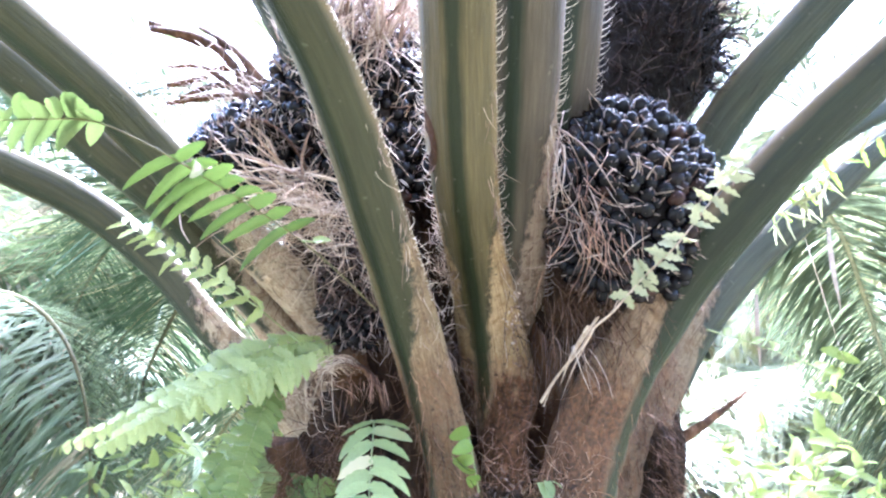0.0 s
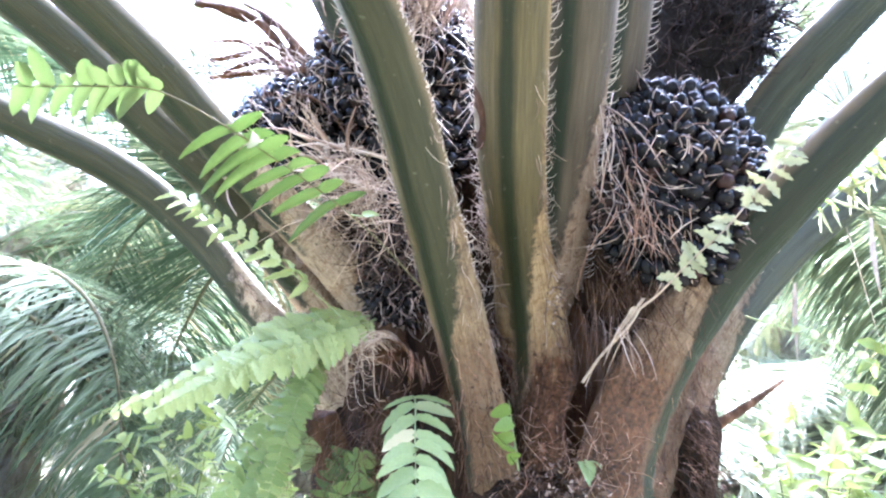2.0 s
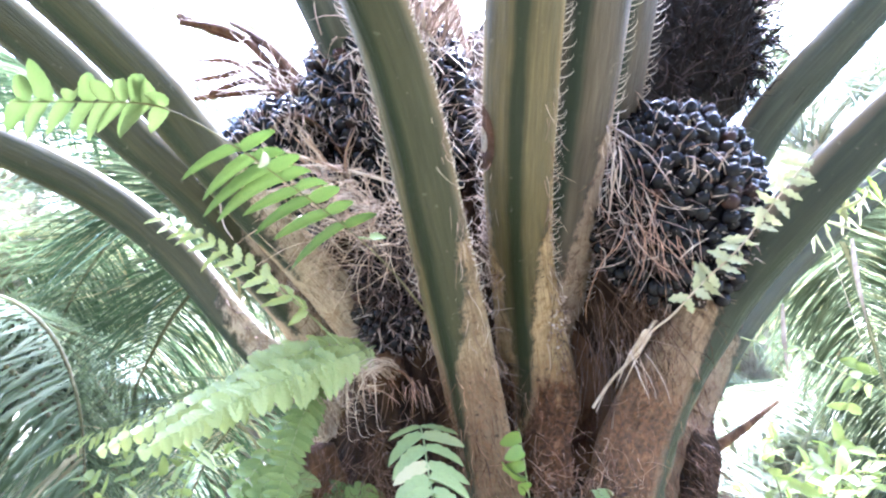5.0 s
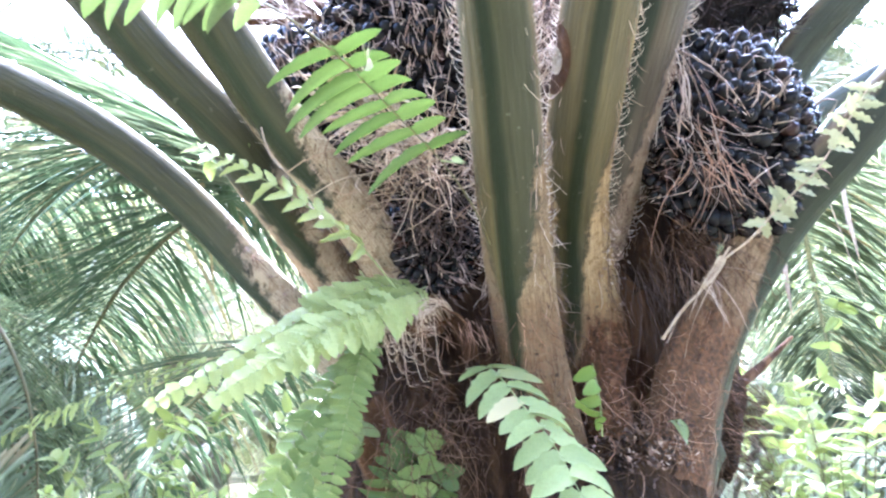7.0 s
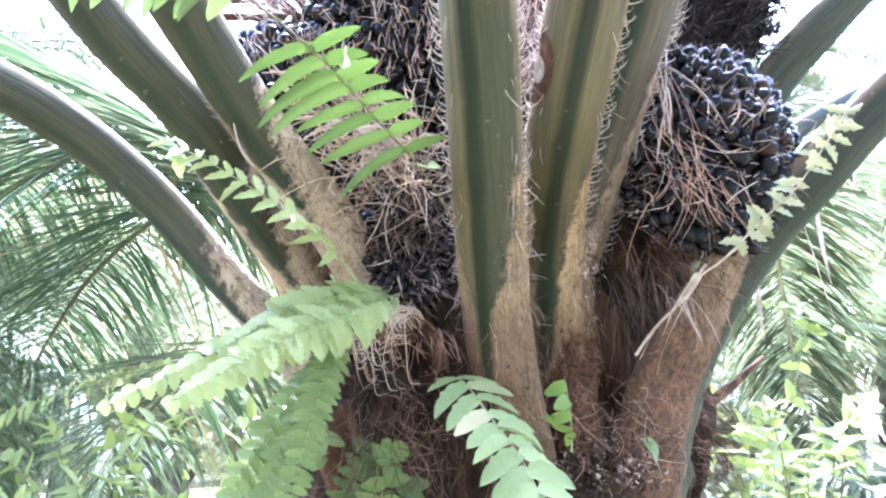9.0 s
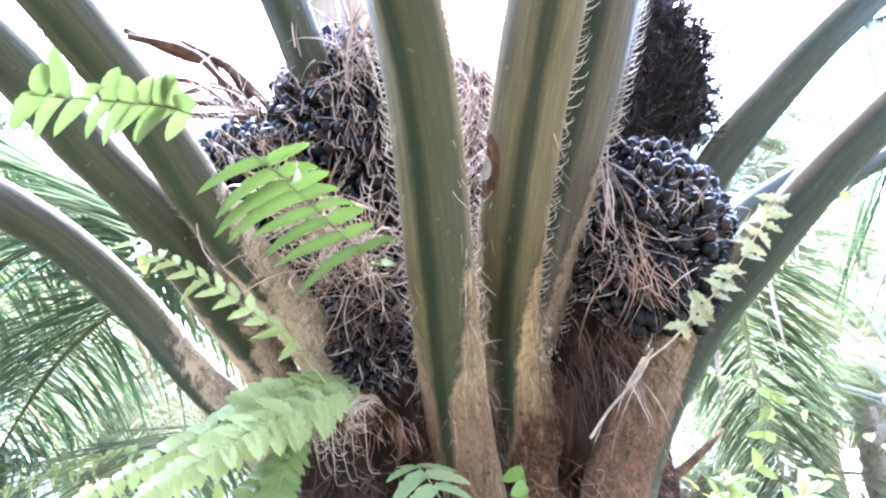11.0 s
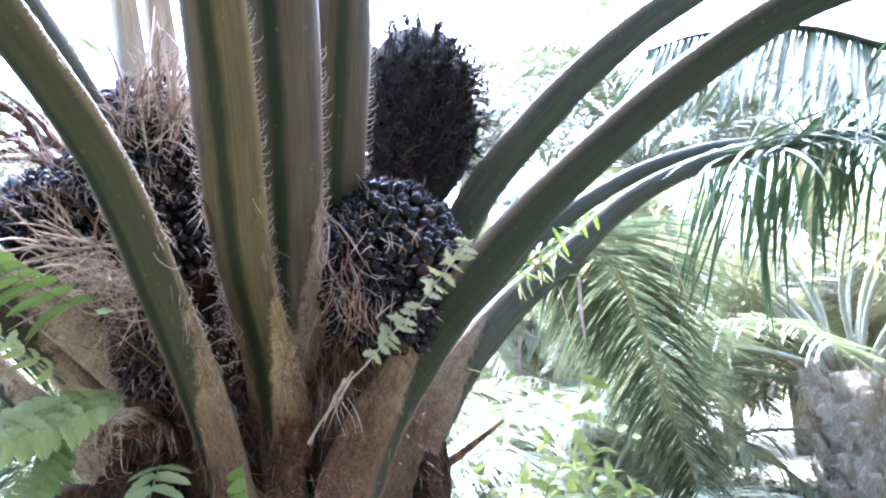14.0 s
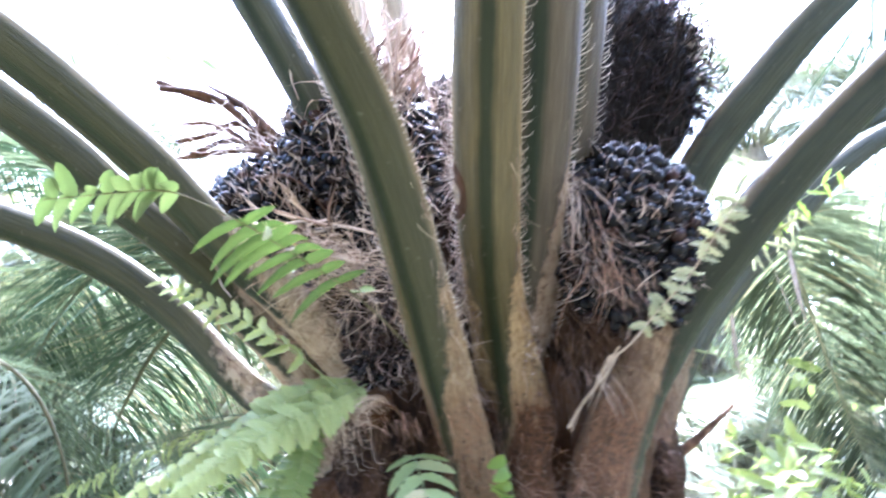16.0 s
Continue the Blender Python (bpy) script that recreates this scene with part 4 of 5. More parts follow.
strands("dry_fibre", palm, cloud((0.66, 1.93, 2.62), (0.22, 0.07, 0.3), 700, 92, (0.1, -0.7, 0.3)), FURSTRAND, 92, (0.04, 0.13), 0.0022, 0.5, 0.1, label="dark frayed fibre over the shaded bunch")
strands("dry_fibre", palm, cloud((0.82, 1.98, 2.72), (0.07, 0.05, 0.2), 60, 93, (0.8, -0.3, 0.3)), STRAND, 93, (0.06, 0.16), 0.003, 0.4, 0.1, label="pale frayed bracts on the bunch's rim")
strands("dry_fibre", palm, cloud((-0.2, 1.86, 2.56), (0.13, 0.05, 0.14), 60, 94, (0.3, -0.4, 0.8)), STRAND, 94, (0.12, 0.3), 0.0034, 0.25, 0.2, 4, "broad dry strips of sheath fibre")
strands("dry_fibre", palm, cloud((-0.3, 1.87, 2.32), (0.2, 0.04, 0.22), 160, 95, (-0.1, -0.6, 0.4)), STRAND, 95, (0.02, 0.06), 0.0014, 0.3, 0.1, 4, "pale bract tips over the bunch")
strands("dry_fibre", palm, cloud((-0.55, 1.93, 2.25), (0.18, 0.04, 0.12), 140, 96, (-0.2, -0.6, 0.4)), STRAND, 96, (0.02, 0.06), 0.0014, 0.3, 0.1, 4, "pale bract tips over the bunch")
strands("dry_fibre", palm, cloud((-0.42, 1.88, 2.08), (0.13, 0.04, 0.06), 45, 97, (-0.6, -0.4, 0.2)), STRAW, 97, (0.1, 0.24), 0.003, 0.5, 0.3, 4, "broad dry strips of sheath fibre")
strands("dry_fibre", palm, cloud((0.52, 1.69, 2.03), (0.19, 0.03, 0.2), 35, 99, (0.1, -0.7, 0.2)), STRAND, 99, (0.03, 0.1), 0.0016, 0.5, 0.1, 3, "pale bract tips over the bunch")
strands("dry_fibre", palm, cloud((0.22, 1.86, 1.32), (0.2, 0.06, 0.12), 120, 98, (0, -0.7, -0.2)), REDSTRAND, 98, (0.03, 0.12), 0.0007, 0.9, 0.4)


def curls(count, seed):
    """Pale curly fibres that spill over the rim of the dry bract and hook up at their ends."""
    r = random.Random(seed)
    v, f = [], []
    for _ in range(count):
        x, drop = r.uniform(-0.36, -0.27), r.uniform(0.04, 0.17) * r.choice((0.5, 1.0, 1.0))
        z, y, w = 1.585 + r.uniform(-0.015, 0.02), 1.95 + r.uniform(-0.03, 0.03), r.uniform(-0.06, 0.02)
        pts = [(x + 0.04, y + 0.05, z - 0.01), (x + 0.01, y - 0.01, z + 0.012), (x - 0.03 + w * 0.4, y - 0.035, z - 0.01), (x - 0.04 + w, y - 0.04, z - drop * 0.55),
               (x - 0.03 + w * 0.9, y - 0.035, z - drop), (x - 0.005 + w, y - 0.03, z - drop - r.uniform(-0.02, 0.012))]
        line = spline([in_palm(*p) for p in pts], 4)
        q = r.uniform(0.0006, 0.0014)
        tube(v, f, line, [q * (1 - 0.5 * i / len(line)) for i in range(len(line))], 4)
    part("dry_fibre", mesh_from("dry_fibre", v, f, STRAW), palm, "pale curly fibres hanging from a dry bract", "stuff")


def bract(points, depth, mat, seed, label, thick=0.006):
    """A dry curved bract: a shell through the rim points, running back by depth, with a torn edge."""
    line = spline(points, 7)
    v, f, rows = [], [], 6
    for layer in (0, 1):
        for p in line:
            for j in range(rows):
                u = j / (rows - 1)
                torn = 0.02 * noise.noise(Vector((p[0] * 40, seed, p[2] * 40))) * (1 - u)
                w = 0.008 * noise.noise(Vector((p[0] * 30, u * 4, seed)))
                v.append(np.array(in_palm(p[0], p[1] + torn + depth * u, p[2] + 0.05 * u * (1 - u) + w - layer * thick)))
    size, n = len(line) * rows, len(line)
    for i in range(n - 1):
        for j in range(rows - 1):
            a = i * rows + j
            f.append((a, a + 1, a + rows + 1, a + rows))
            f.append((size + a, size + a + rows, size + a + rows + 1, size + a + 1))
        a = i * rows
        f.append((a, a + rows, size + a + rows, size + a))
    part("dry_bract", mesh_from("dry_bract", v, f, mat), palm, label)


bract([(-0.38, 1.96, 1.5), (-0.35, 1.945, 1.565), (-0.295, 1.94, 1.6), (-0.235, 1.95, 1.585), (-0.185, 1.97, 1.53), (-0.165, 1.985, 1.46)], 0.22, FIBRE, 1, "brown dry bract curled over a dark hollow")
curls(70, 65)
bract([(-0.62, 1.96, 2.27), (-0.55, 1.9, 2.29), (-0.47, 1.88, 2.25), (-0.4, 1.88, 2.16), (-0.37, 1.9, 2.08)], 0.12, FIBRE, 2, "brown dry bract lying over a fruit bunch")
strands("dry_fibre", palm, cloud((-0.22, 1.96, 1.55), (0.09, 0.02, 0.03), 40, 102, (0.1, -0.6, -0.6)), REDSTRAND, 102, (0.03, 0.1), 0.0009, 0.5, 0.9, label="brown fringe of the dry bract")


def litter(centre, radii, count, seed, mat, size=(0.008, 0.028)):
    """Crumbs of bark, bract and dead leaf caught between the stalk bases."""
    r = random.Random(seed)
    v, f = [], []
    for _ in range(count):
        c = np.array(in_palm(*centre)) + np.array(radii) * np.array([r.gauss(0, 0.45) for _ in range(3)])
        a = unit(np.array([r.uniform(-1, 1) for _ in range(3)]))
        b = unit(np.cross(a, [r.uniform(-1, 1), r.uniform(-1, 1), 0.3]))
        n, k, w = np.cross(a, b), r.uniform(*size), r.uniform(0.25, 0.6)
        start = len(v)
        for x, y, z in ((-1, -0.6, 0), (0.2, -1, 0.15), (1, -0.1, 0), (0.4, 0.9, 0.2), (-0.7, 0.7, 0.1)):
            v.append(c + k * (x * a * 0.5 + y * w * b * 0.5 + z * n * 0.5))
        for x, y, z in ((-1, -0.6, 0), (0.2, -1, 0.15), (1, -0.1, 0), (0.4, 0.9, 0.2), (-0.7, 0.7, 0.1)):
            v.append(c + k * (x * a * 0.5 + y * w * b * 0.5 + (z - 0.22) * n * 0.5))
        f.append(tuple(start + i for i in range(5)))
        f.append(tuple(start + 9 - i for i in range(5)))
        f.extend((start + i, start + (i + 1) % 5, start + 5 + (i + 1) % 5, start + 5 + i) for i in range(5))
    part("litter", mesh_from("litter", v, f, mat, False), palm, "crumbs of bark and dead leaf between the stalks", "stuff")


litter((0.24, 1.88, 1.22), (0.13, 0.08, 0.06), 90, 111, STRAND, (0.004, 0.016))
litter((0.24, 1.9, 1.23), (0.16, 0.08, 0.08), 300, 112, DARKSTRAND, (0.006, 0.024))
litter((-0.02, 2.0, 1.75), (0.05, 0.06, 0.25), 90, 113, STRAND, (0.005, 0.016))
litter((0.2, 1.93, 1.75), (0.03, 0.05, 0.2), 110, 114, STRAND, (0.005, 0.016))


def wrapped(key, count, seed, mat, first, last, length, radius, lift=0.15, spread=1.0):
    """Fibres that lie along a stalk's lower face and edges, combed towards its foot."""
    ob, line, fr = lines[key]
    r = random.Random(seed)
    gone, rows = 0.0, []
    for i in range(1, len(line)):
        gone += float(np.linalg.norm(line[i][:3] - line[i - 1][:3]))
        if first < gone < last:
            rows.append(i)
    roots = []
    for _ in range(count):
        i, a = r.choice(rows), r.uniform(-1, 1)
        a = math.copysign(abs(a) ** (1 / spread), a)
        t, s, n = fr[i]
        h = line[i][3] / 2
        deep = 0.82 - 0.8 * abs(a) ** 2.2
        roots.append((line[i][:3] + r.uniform(-0.02, 0.02) * t + h * (a * s + (deep - 0.26) * 0.95 * n), -t + 0.5 * a * s + lift * n))
    strands("base_fibre", ob, roots, mat, seed + 1, length, radius, 0.45, 0.2, 3, "matted brown fibre on the stalk base")


for key, seed in (("middle", 520), ("right", 522), ("front", 524)):
    wrapped(key, 420 if key != "front" else 160, seed, BROWNSTRAND, 0.1, 0.62, (0.02, 0.07), 0.0009)
    wrapped(key, 90, seed + 4, REDSTRAND, 0.15, 0.7, (0.02, 0.09), 0.0008)
wrapped("low right", 420, 530, BROWNSTRAND, 0.0, 0.5, (0.03, 0.1), 0.001, 0.5)
for key, first, seed in (("middle", 0.75, 540), ("behind", 0.25, 542), ("inner", 0.2, 544), ("front", 0.7, 546)):
    wrapped(key, 130, seed, STRAND, first, first + 0.75, (0.02, 0.085), 0.0009, 0.3, 8.0)


def scar():
    """An old wound on the middle stalk: a dark brown crescent round a pale callus."""
    ob, line, fr = lines["middle"]
    at = min(range(len(line)), key=lambda i: abs(line[i][2] - 2.1))
    depth = ((0.3, 0.75), (0.5, 0.64), (0.78, 0.42), (0.97, 0.14), (1.0, 0.0))
    for name, mat, half, inner, outer, up, label in (("scar", FIBRE, 0.085, 0.6, 0.99, 0.0015, "dark brown crescent of an old wound"), ("scar", PALETRUNK, 0.034, 0.78, 0.99, 0.004, "pale callus of an old wound")):
        v, f, rows, cols = [], [], 15, 6
        for i in range(rows):
            u = i / (rows - 1) * 2 - 1
            q = at + u * half / float(np.linalg.norm(line[at + 1][:3] - line[at][:3]))
            j = int(q)
            p = line[j] + (line[j + 1] - line[j]) * (q - j)
            t, s, n = fr[j]
            low = outer - (outer - inner) * math.sqrt(max(0.0, 1 - u * u)) - 0.01
            for k in range(cols):
                a = low + (outer - low) * k / (cols - 1)
                for (a0, d0), (a1, d1) in zip(depth, depth[1:]):
                    if a0 <= a <= a1:
                        d = d0 + (d1 - d0) * (a - a0) / (a1 - a0)
                puff = up * (1 + math.sin(math.pi * k / (cols - 1)) * (1 - u * u))
                v.append(p[:3] + p[3] / 2 * (a * s + (d - 0.26) * 0.9 * n) + puff * unit(0.6 * s + n))
        for i in range(rows - 1):
            for k in range(cols - 1):
                a = i * cols + k
                f.append((a, a + 1, a + cols + 1, a + cols))
        part(name, mesh_from(name, v, f, mat, True), ob, label)


scar()


def strip(points, width, seed, label="pale strip of dry bract"):
    """A flat torn strip of dry bract hanging through the points."""
    line = spline(points, 6)
    v, f = [], []
    for i, p in enumerate(line):
        w = width * (1 - 0.7 * i / len(line)) * (1 + 0.3 * noise.noise(Vector((i * 0.7, seed, 0)))) / 2
        x = np.array((math.cos(i * 0.1 + seed), 0.4 * math.sin(i * 0.1 + seed), 0.0))
        q = np.array(in_palm(*p))
        v += [q - x * w, q + (0, -w * 0.5, 0), q + x * w, q + (0, w * 0.1, 0)]
    for i in range(len(line) - 1):
        for k in range(4):
            a, b = i * 4 + k, i * 4 + (k + 1) % 4
            f.append((a, b, b + 4, a + 4))
    part("dry_bract", mesh_from("dry_bract", v, f, DRYSTEM), palm, label)


for points, width, seed in (([(0.26, 1.69, 2.4), (0.258, 1.67, 2.26), (0.268, 1.655, 2.13), (0.292, 1.65, 2.0)], 0.017, 0), ([(0.272, 1.69, 2.36), (0.282, 1.66, 2.2), (0.305, 1.64, 2.08)], 0.012, 0.3), ([(0.25, 1.7, 2.33), (0.245, 1.67, 2.2), (0.262, 1.66, 2.06), (0.26, 1.65, 1.96)], 0.01, 0.2),
                             ([(-0.2, 1.88, 2.62), (-0.17, 1.84, 2.52), (-0.12, 1.82, 2.42)], 0.02, 0.1), ([(-0.3, 1.88, 2.6), (-0.27, 1.84, 2.48), (-0.24, 1.83, 2.34)], 0.018, 0.2), ([(0.37, 1.675, 1.69), (0.325, 1.7, 1.62), (0.275, 1.76, 1.54), (0.25, 1.79, 1.48)], 0.012, 0.4), ([(0.35, 1.68, 1.67), (0.31, 1.715, 1.6), (0.285, 1.74, 1.53)], 0.014, 0.1), ([(0.36, 1.685, 1.66), (0.32, 1.72, 1.58), (0.29, 1.75, 1.5), (0.28, 1.77, 1.44)], 0.007, 0.2),
                             ([(-0.46, 1.9, 2.16), (-0.44, 1.86, 2.08), (-0.41, 1.85, 1.98)], 0.022, 0.1)):
    strip(points, width, seed)


def dry_stalk(points, radii, label="brown dried flower stalk"):
    part("dried_stalk", tube_mesh("dried_stalk", [in_palm(*p) for p in points], radii, FIBRE, 7), palm, label)


dry_stalk([(-0.97, 2.13, 2.7), (-0.81, 2.11, 2.66), (-0.7, 2.11, 2.58), (-0.6, 2.1, 2.42)], [0.012, 0.014, 0.016, 0.02])
dry_stalk([(-0.87, 2.17, 2.47), (-0.73, 2.13, 2.5), (-0.56, 2.04, 2.42)], [0.008, 0.012, 0.014])
dry_stalk([(-0.83, 2.19, 2.74), (-0.67, 2.09, 2.6), (-0.52, 2.04, 2.42)], [0.007, 0.011, 0.015])
dry_stalk([(-0.9, 2.12, 2.56), (-0.76, 2.1, 2.54), (-0.6, 2.06, 2.4)], [0.006, 0.01, 0.012])
dry_stalk([(-0.99, 2.16, 2.74), (-0.81, 2.15, 2.66), (-0.69, 2.13, 2.63), (-0.61, 2.14, 2.53)], [0.012, 0.014, 0.016, 0.02])
dry_stalk([(-0.93, 2.20, 2.53), (-0.81, 2.17, 2.54), (-0.71, 2.15, 2.57), (-0.58, 2.14, 2.49)], [0.008, 0.011, 0.013, 0.016])
dry_stalk([(-0.93, 2.21, 2.47), (-0.81, 2.19, 2.48), (-0.69, 2.17, 2.48), (-0.57, 2.14, 2.46)], [0.008, 0.012, 0.013, 0.016])
dry_stalk([(0.6, 2.36, 1.25), (0.73, 2.37, 1.34), (0.84, 2.36, 1.41), (1.02, 2.41, 1.52)], [0.03, 0.022, 0.016, 0.006], "short brown broken side twig")
hanging = thing("hanging_tendril", "thin pale tendril hanging beside a stalk", "tendril", (-0.705, 1.73, 2.2))
part("tendril", tube_mesh("tendril", [(0, 0, 0), (-0.004, 0.03, -0.09), (0.009, 0.055, -0.2), (0.03, 0.03, -0.27), (0.062, 0.01, -0.315)], [0.002, 0.0024, 0.0024, 0.002, 0.0012], STRAND, 5), hanging)


# ---- ferns and climbers on the palm ----
def pinna_mesh(name, mat, lobes=5, depth=0.12, fold=0.18, bend=0.15):
    """A leaflet of length 1 along x, width 1 along y, with lobed edges."""
    verts, faces, n = [], [], 10
    for i in range(n + 1):
        u = i / n
        w = 0.5 * math.sin(math.pi * (0.06 + 0.94 * u) ** 0.66) ** 0.55 * (1 - depth + depth * math.cos(u * lobes * 2 * math.pi))
        w = max(w, 0.01)
        z = -bend * u * u
        verts += [(u, -w, z + fold * w), (u - 0.04, 0, z), (u, w, z + fold * w)]
    for i in range(n):
        a = i * 3
        faces += [(a, a + 1, a + 4, a + 3), (a + 1, a + 2, a + 5, a + 4)]
    return mesh_from(name, verts, faces, mat)


def fern(name, label, points, count, length, width, mat, seed, lobes=4, depth=0.1, hang=0.3, taper=0.5, face=None, first=0.08, forward=0.35, radius=0.0025, sides=(-1, 1), jitter=0.2, stem=None, slant=0.0, uneven=0.0):
    """A fern frond: thin stem with pairs of lobed leaflets. face: the way its upper side looks."""
    r = random.Random(seed)
    base = np.array(points[0], float)
    top = thing(name, label, "fern", points[0], "ferns on the palm")
    line = spline([np.array(p) - base for p in points], 8)
    v, f = [], []
    tube(v, f, line, [radius * (1 - 0.7 * i / len(line)) for i in range(len(line))], 5)
    part("stem", mesh_from("stem", v, f, stem or FERNSTEM), top)
    meshes = [pinna_mesh("leaflet", mat, lobes, depth, 0.15 + 0.1 * k, 0.1 + 0.12 * k) for k in range(3)]
    for i in range(count):
        u = first + (1 - first) * (i + 0.5) / count
        q = u * (len(line) - 1)
        j = min(int(q), len(line) - 2)
        p = line[j] + (line[j + 1] - line[j]) * (q - j)
        t = unit(line[j + 1] - line[j])
        nrm = np.array(face if face is not None else (0, -0.5, 0.85), float)
        nrm = unit(nrm - t * float(nrm @ t))
        s = np.cross(nrm, t)
        grow = (0.55 + 0.45 * min(1, u * 4)) * (1 - taper * max(0, u - 0.25) ** 1.1 / 0.75)
        for side in sides:
            x = unit(side * (s - slant * t) + forward * t - hang * np.array((0, 0, 1.0)) + jitter * np.array([r.uniform(-1, 1) for _ in range(3)]))
            n2 = unit(nrm + 0.8 * jitter * np.array([r.uniform(-1, 1) for _ in range(3)]))
            n2 = unit(n2 - x * float(n2 @ x))
            k = length * grow * r.uniform(0.85, 1.12) * (1 - side * uneven)
            part("leaflet", meshes[r.randrange(3)], top, m=basis(x, np.cross(n2, x), n2, p, (k, width * (0.6 + 0.4 * grow) * r.uniform(0.85, 1.15), k)))
    return top


fern("fern_frond", "broad light green sword fern frond rooted among the stalks", [(-0.3, 1.97, 1.65), (-0.43, 1.83, 1.585), (-0.55, 1.73, 1.525), (-0.65, 1.67, 1.465), (-0.77, 1.62, 1.39)], 27, 0.09, 0.046, FERN, 71, 5, 0.15, 0.25, 0.75, (0.1, -0.75, 0.6), 0.03, 0.2, jitter=0.16)
fern("fern_frond", "slender light green sword fern frond rooted among the stalks", [(-0.32, 1.99, 1.66), (-0.46, 1.88, 1.63), (-0.6, 1.82, 1.56), (-0.75, 1.78, 1.47), (-0.92, 1.76, 1.38)], 27, 0.08, 0.042, FERN, 415, 5, 0.15, 0.25, 0.75, (0, -0.8, 0.5), 0.03, 0.2, jitter=0.16)
fern("fern_frond", "drooping light green sword fern frond", [(-0.42, 1.95, 1.58), (-0.47, 1.9, 1.48), (-0.5, 1.87, 1.37), (-0.53, 1.87, 1.25), (-0.56, 1.88, 1.12)], 26, 0.055, 0.026, FERNMID, 72, 4, 0.14, 0.05, 0.4, (0, -0.9, 0.3), 0.03, 0.25, jitter=0.15)
fern("fern_frond", "bushy light green fern frond beside the trunk", [(-0.44, 1.98, 1.52), (-0.5, 1.94, 1.4), (-0.57, 1.92, 1.28), (-0.62, 1.92, 1.14)], 20, 0.055, 0.03, FERNMID, 418, 4, 0.15, 0.15, 0.4, (-0.2, -0.9, 0.3), 0.05, jitter=0.3)
fern("creeper", "thin trailing green creeper with small leaves", [(-1.0, 3.46, 1.54), (-1.26, 3.61, 1.52), (-1.64, 3.8, 1.41), (-1.96, 3.97, 1.3), (-2.28, 4.15, 1.2)], 24, 0.09, 0.04, FERN, 416, 3, 0.15, 0.2, 0.3, (0, -0.7, 0.6), jitter=0.4, radius=0.006)
fern("fern_frond", "pale blue-green fern frond with broad leaflets", [(-0.2, 2.0, 1.44), (-0.175, 1.83, 1.435), (-0.16, 1.62, 1.355), (-0.147, 1.47, 1.287), (-0.135, 1.36, 1.2), (-0.125, 1.28, 1.1)], 13, 0.1, 0.056, FERNPALE, 73, 4, 0.1, 0.2, 0.35, (0, -0.5, 0.85), 0.15, 0.3)
fern("fern_frond", "bright green fern frond with backlit leaflets", [(-0.17, 1.78, 1.72), (-0.24, 1.65, 1.785), (-0.32, 1.55, 1.848), (-0.41, 1.465, 1.902), (-0.476, 1.39, 1.936), (-0.54, 1.315, 1.966)], 8, 0.11, 0.033, FERNBRIGHT, 74, 6, 0.06, 0.0, -0.1, (-0.03, 0.4, 0.76), 0.42, 0.08, jitter=0.1, stem=STEM, slant=0.1, uneven=0.24)
fern("fern_frond", "pale green fern frond tip with yellow blotches", [(-0.5, 1.36, 1.95), (-0.6, 1.285, 1.995), (-0.67, 1.25, 2.014), (-0.75, 1.21, 2.0), (-0.86, 1.15, 1.97)], 9, 0.085, 0.032, FERNTIP, 417, 5, 0.05, 0.05, 0.1, (-0.03, 0.4, 0.76), 0.42, jitter=0.3, stem=STEM, slant=0.1)
fern("fern_frond", "single whitish leaflet lit through beside a fern frond", [(-0.475, 1.33, 1.945), (-0.485, 1.29, 1.955)], 1, 0.05, 0.034, CREAM, 419, 2, 0.04, 0.0, 0.0, (0, -0.9, 0.3), 0.2, sides=(1,), jitter=0.1)
fern("fern_frond", "pale leaflet pair low on a fern stem", [(-0.32, 1.55, 1.848), (-0.27, 1.57, 1.848)], 1, 0.06, 0.026, FERNPALE, 420, 2, 0.08, 0.0, 0.0, (0, -0.8, 0.5), 0.1, sides=(1,), jitter=0.1, forward=2.0)
fern("fern_frond", "light green fern frond with rounded leaflets along a stalk", [(-0.36, 1.95, 1.62), (-0.48, 1.8, 1.73), (-0.6, 1.76, 1.812), (-0.72, 1.75, 1.885), (-0.84, 1.77, 1.95)], 12, 0.07, 0.026, FERN, 75, 3, 0.15, 0.1, 0.2, (0.1, -0.7, 0.6), 0.2, 0.7, jitter=0.28)
fern("climbing_fern", "pale wavy climbing fern on a brown stem", [(0.245, 1.8, 1.49), (0.285, 1.765, 1.555), (0.335, 1.705, 1.62), (0.36, 1.69, 1.662), (0.4, 1.64, 1.7), (0.46, 1.6, 1.77), (0.53, 1.56, 1.84), (0.63, 1.56, 1.96), (0.72, 1.58, 2.06)], 15, 0.044, 0.026, CREAM, 76, 3, 0.24, 0.1, -0.2, (0.1, -0.9, 0.3), 0.55, 0.1, radius=0.0042, sides=(-1, 1), jitter=1.0, stem=DRYSTEM)
fern("fern_frond", "yellow-green fern frond on a tan stalk", [(0.98, 2.12, 2.02), (1.08, 2.06, 2.12), (1.18, 2.0, 2.18), (1.3, 1.94, 2.26)], 8, 0.075, 0.02, VINE, 77, 3, 0.2, 0.7, 0.3, (0, -0.8, 0.5), 0.08, 0.9, jitter=1.0)
fern("fern_frond", "withered whitish fern frond on a tan stalk", [(1.0, 2.1, 2.0), (1.08, 2.05, 2.09), (1.16, 2.0, 2.15)], 6, 0.11, 0.014, CREAM, 79, 2, 0.2, 1.6, 0.2, (0, -0.8, 0.5), 0.05, 0.5, jitter=0.9)
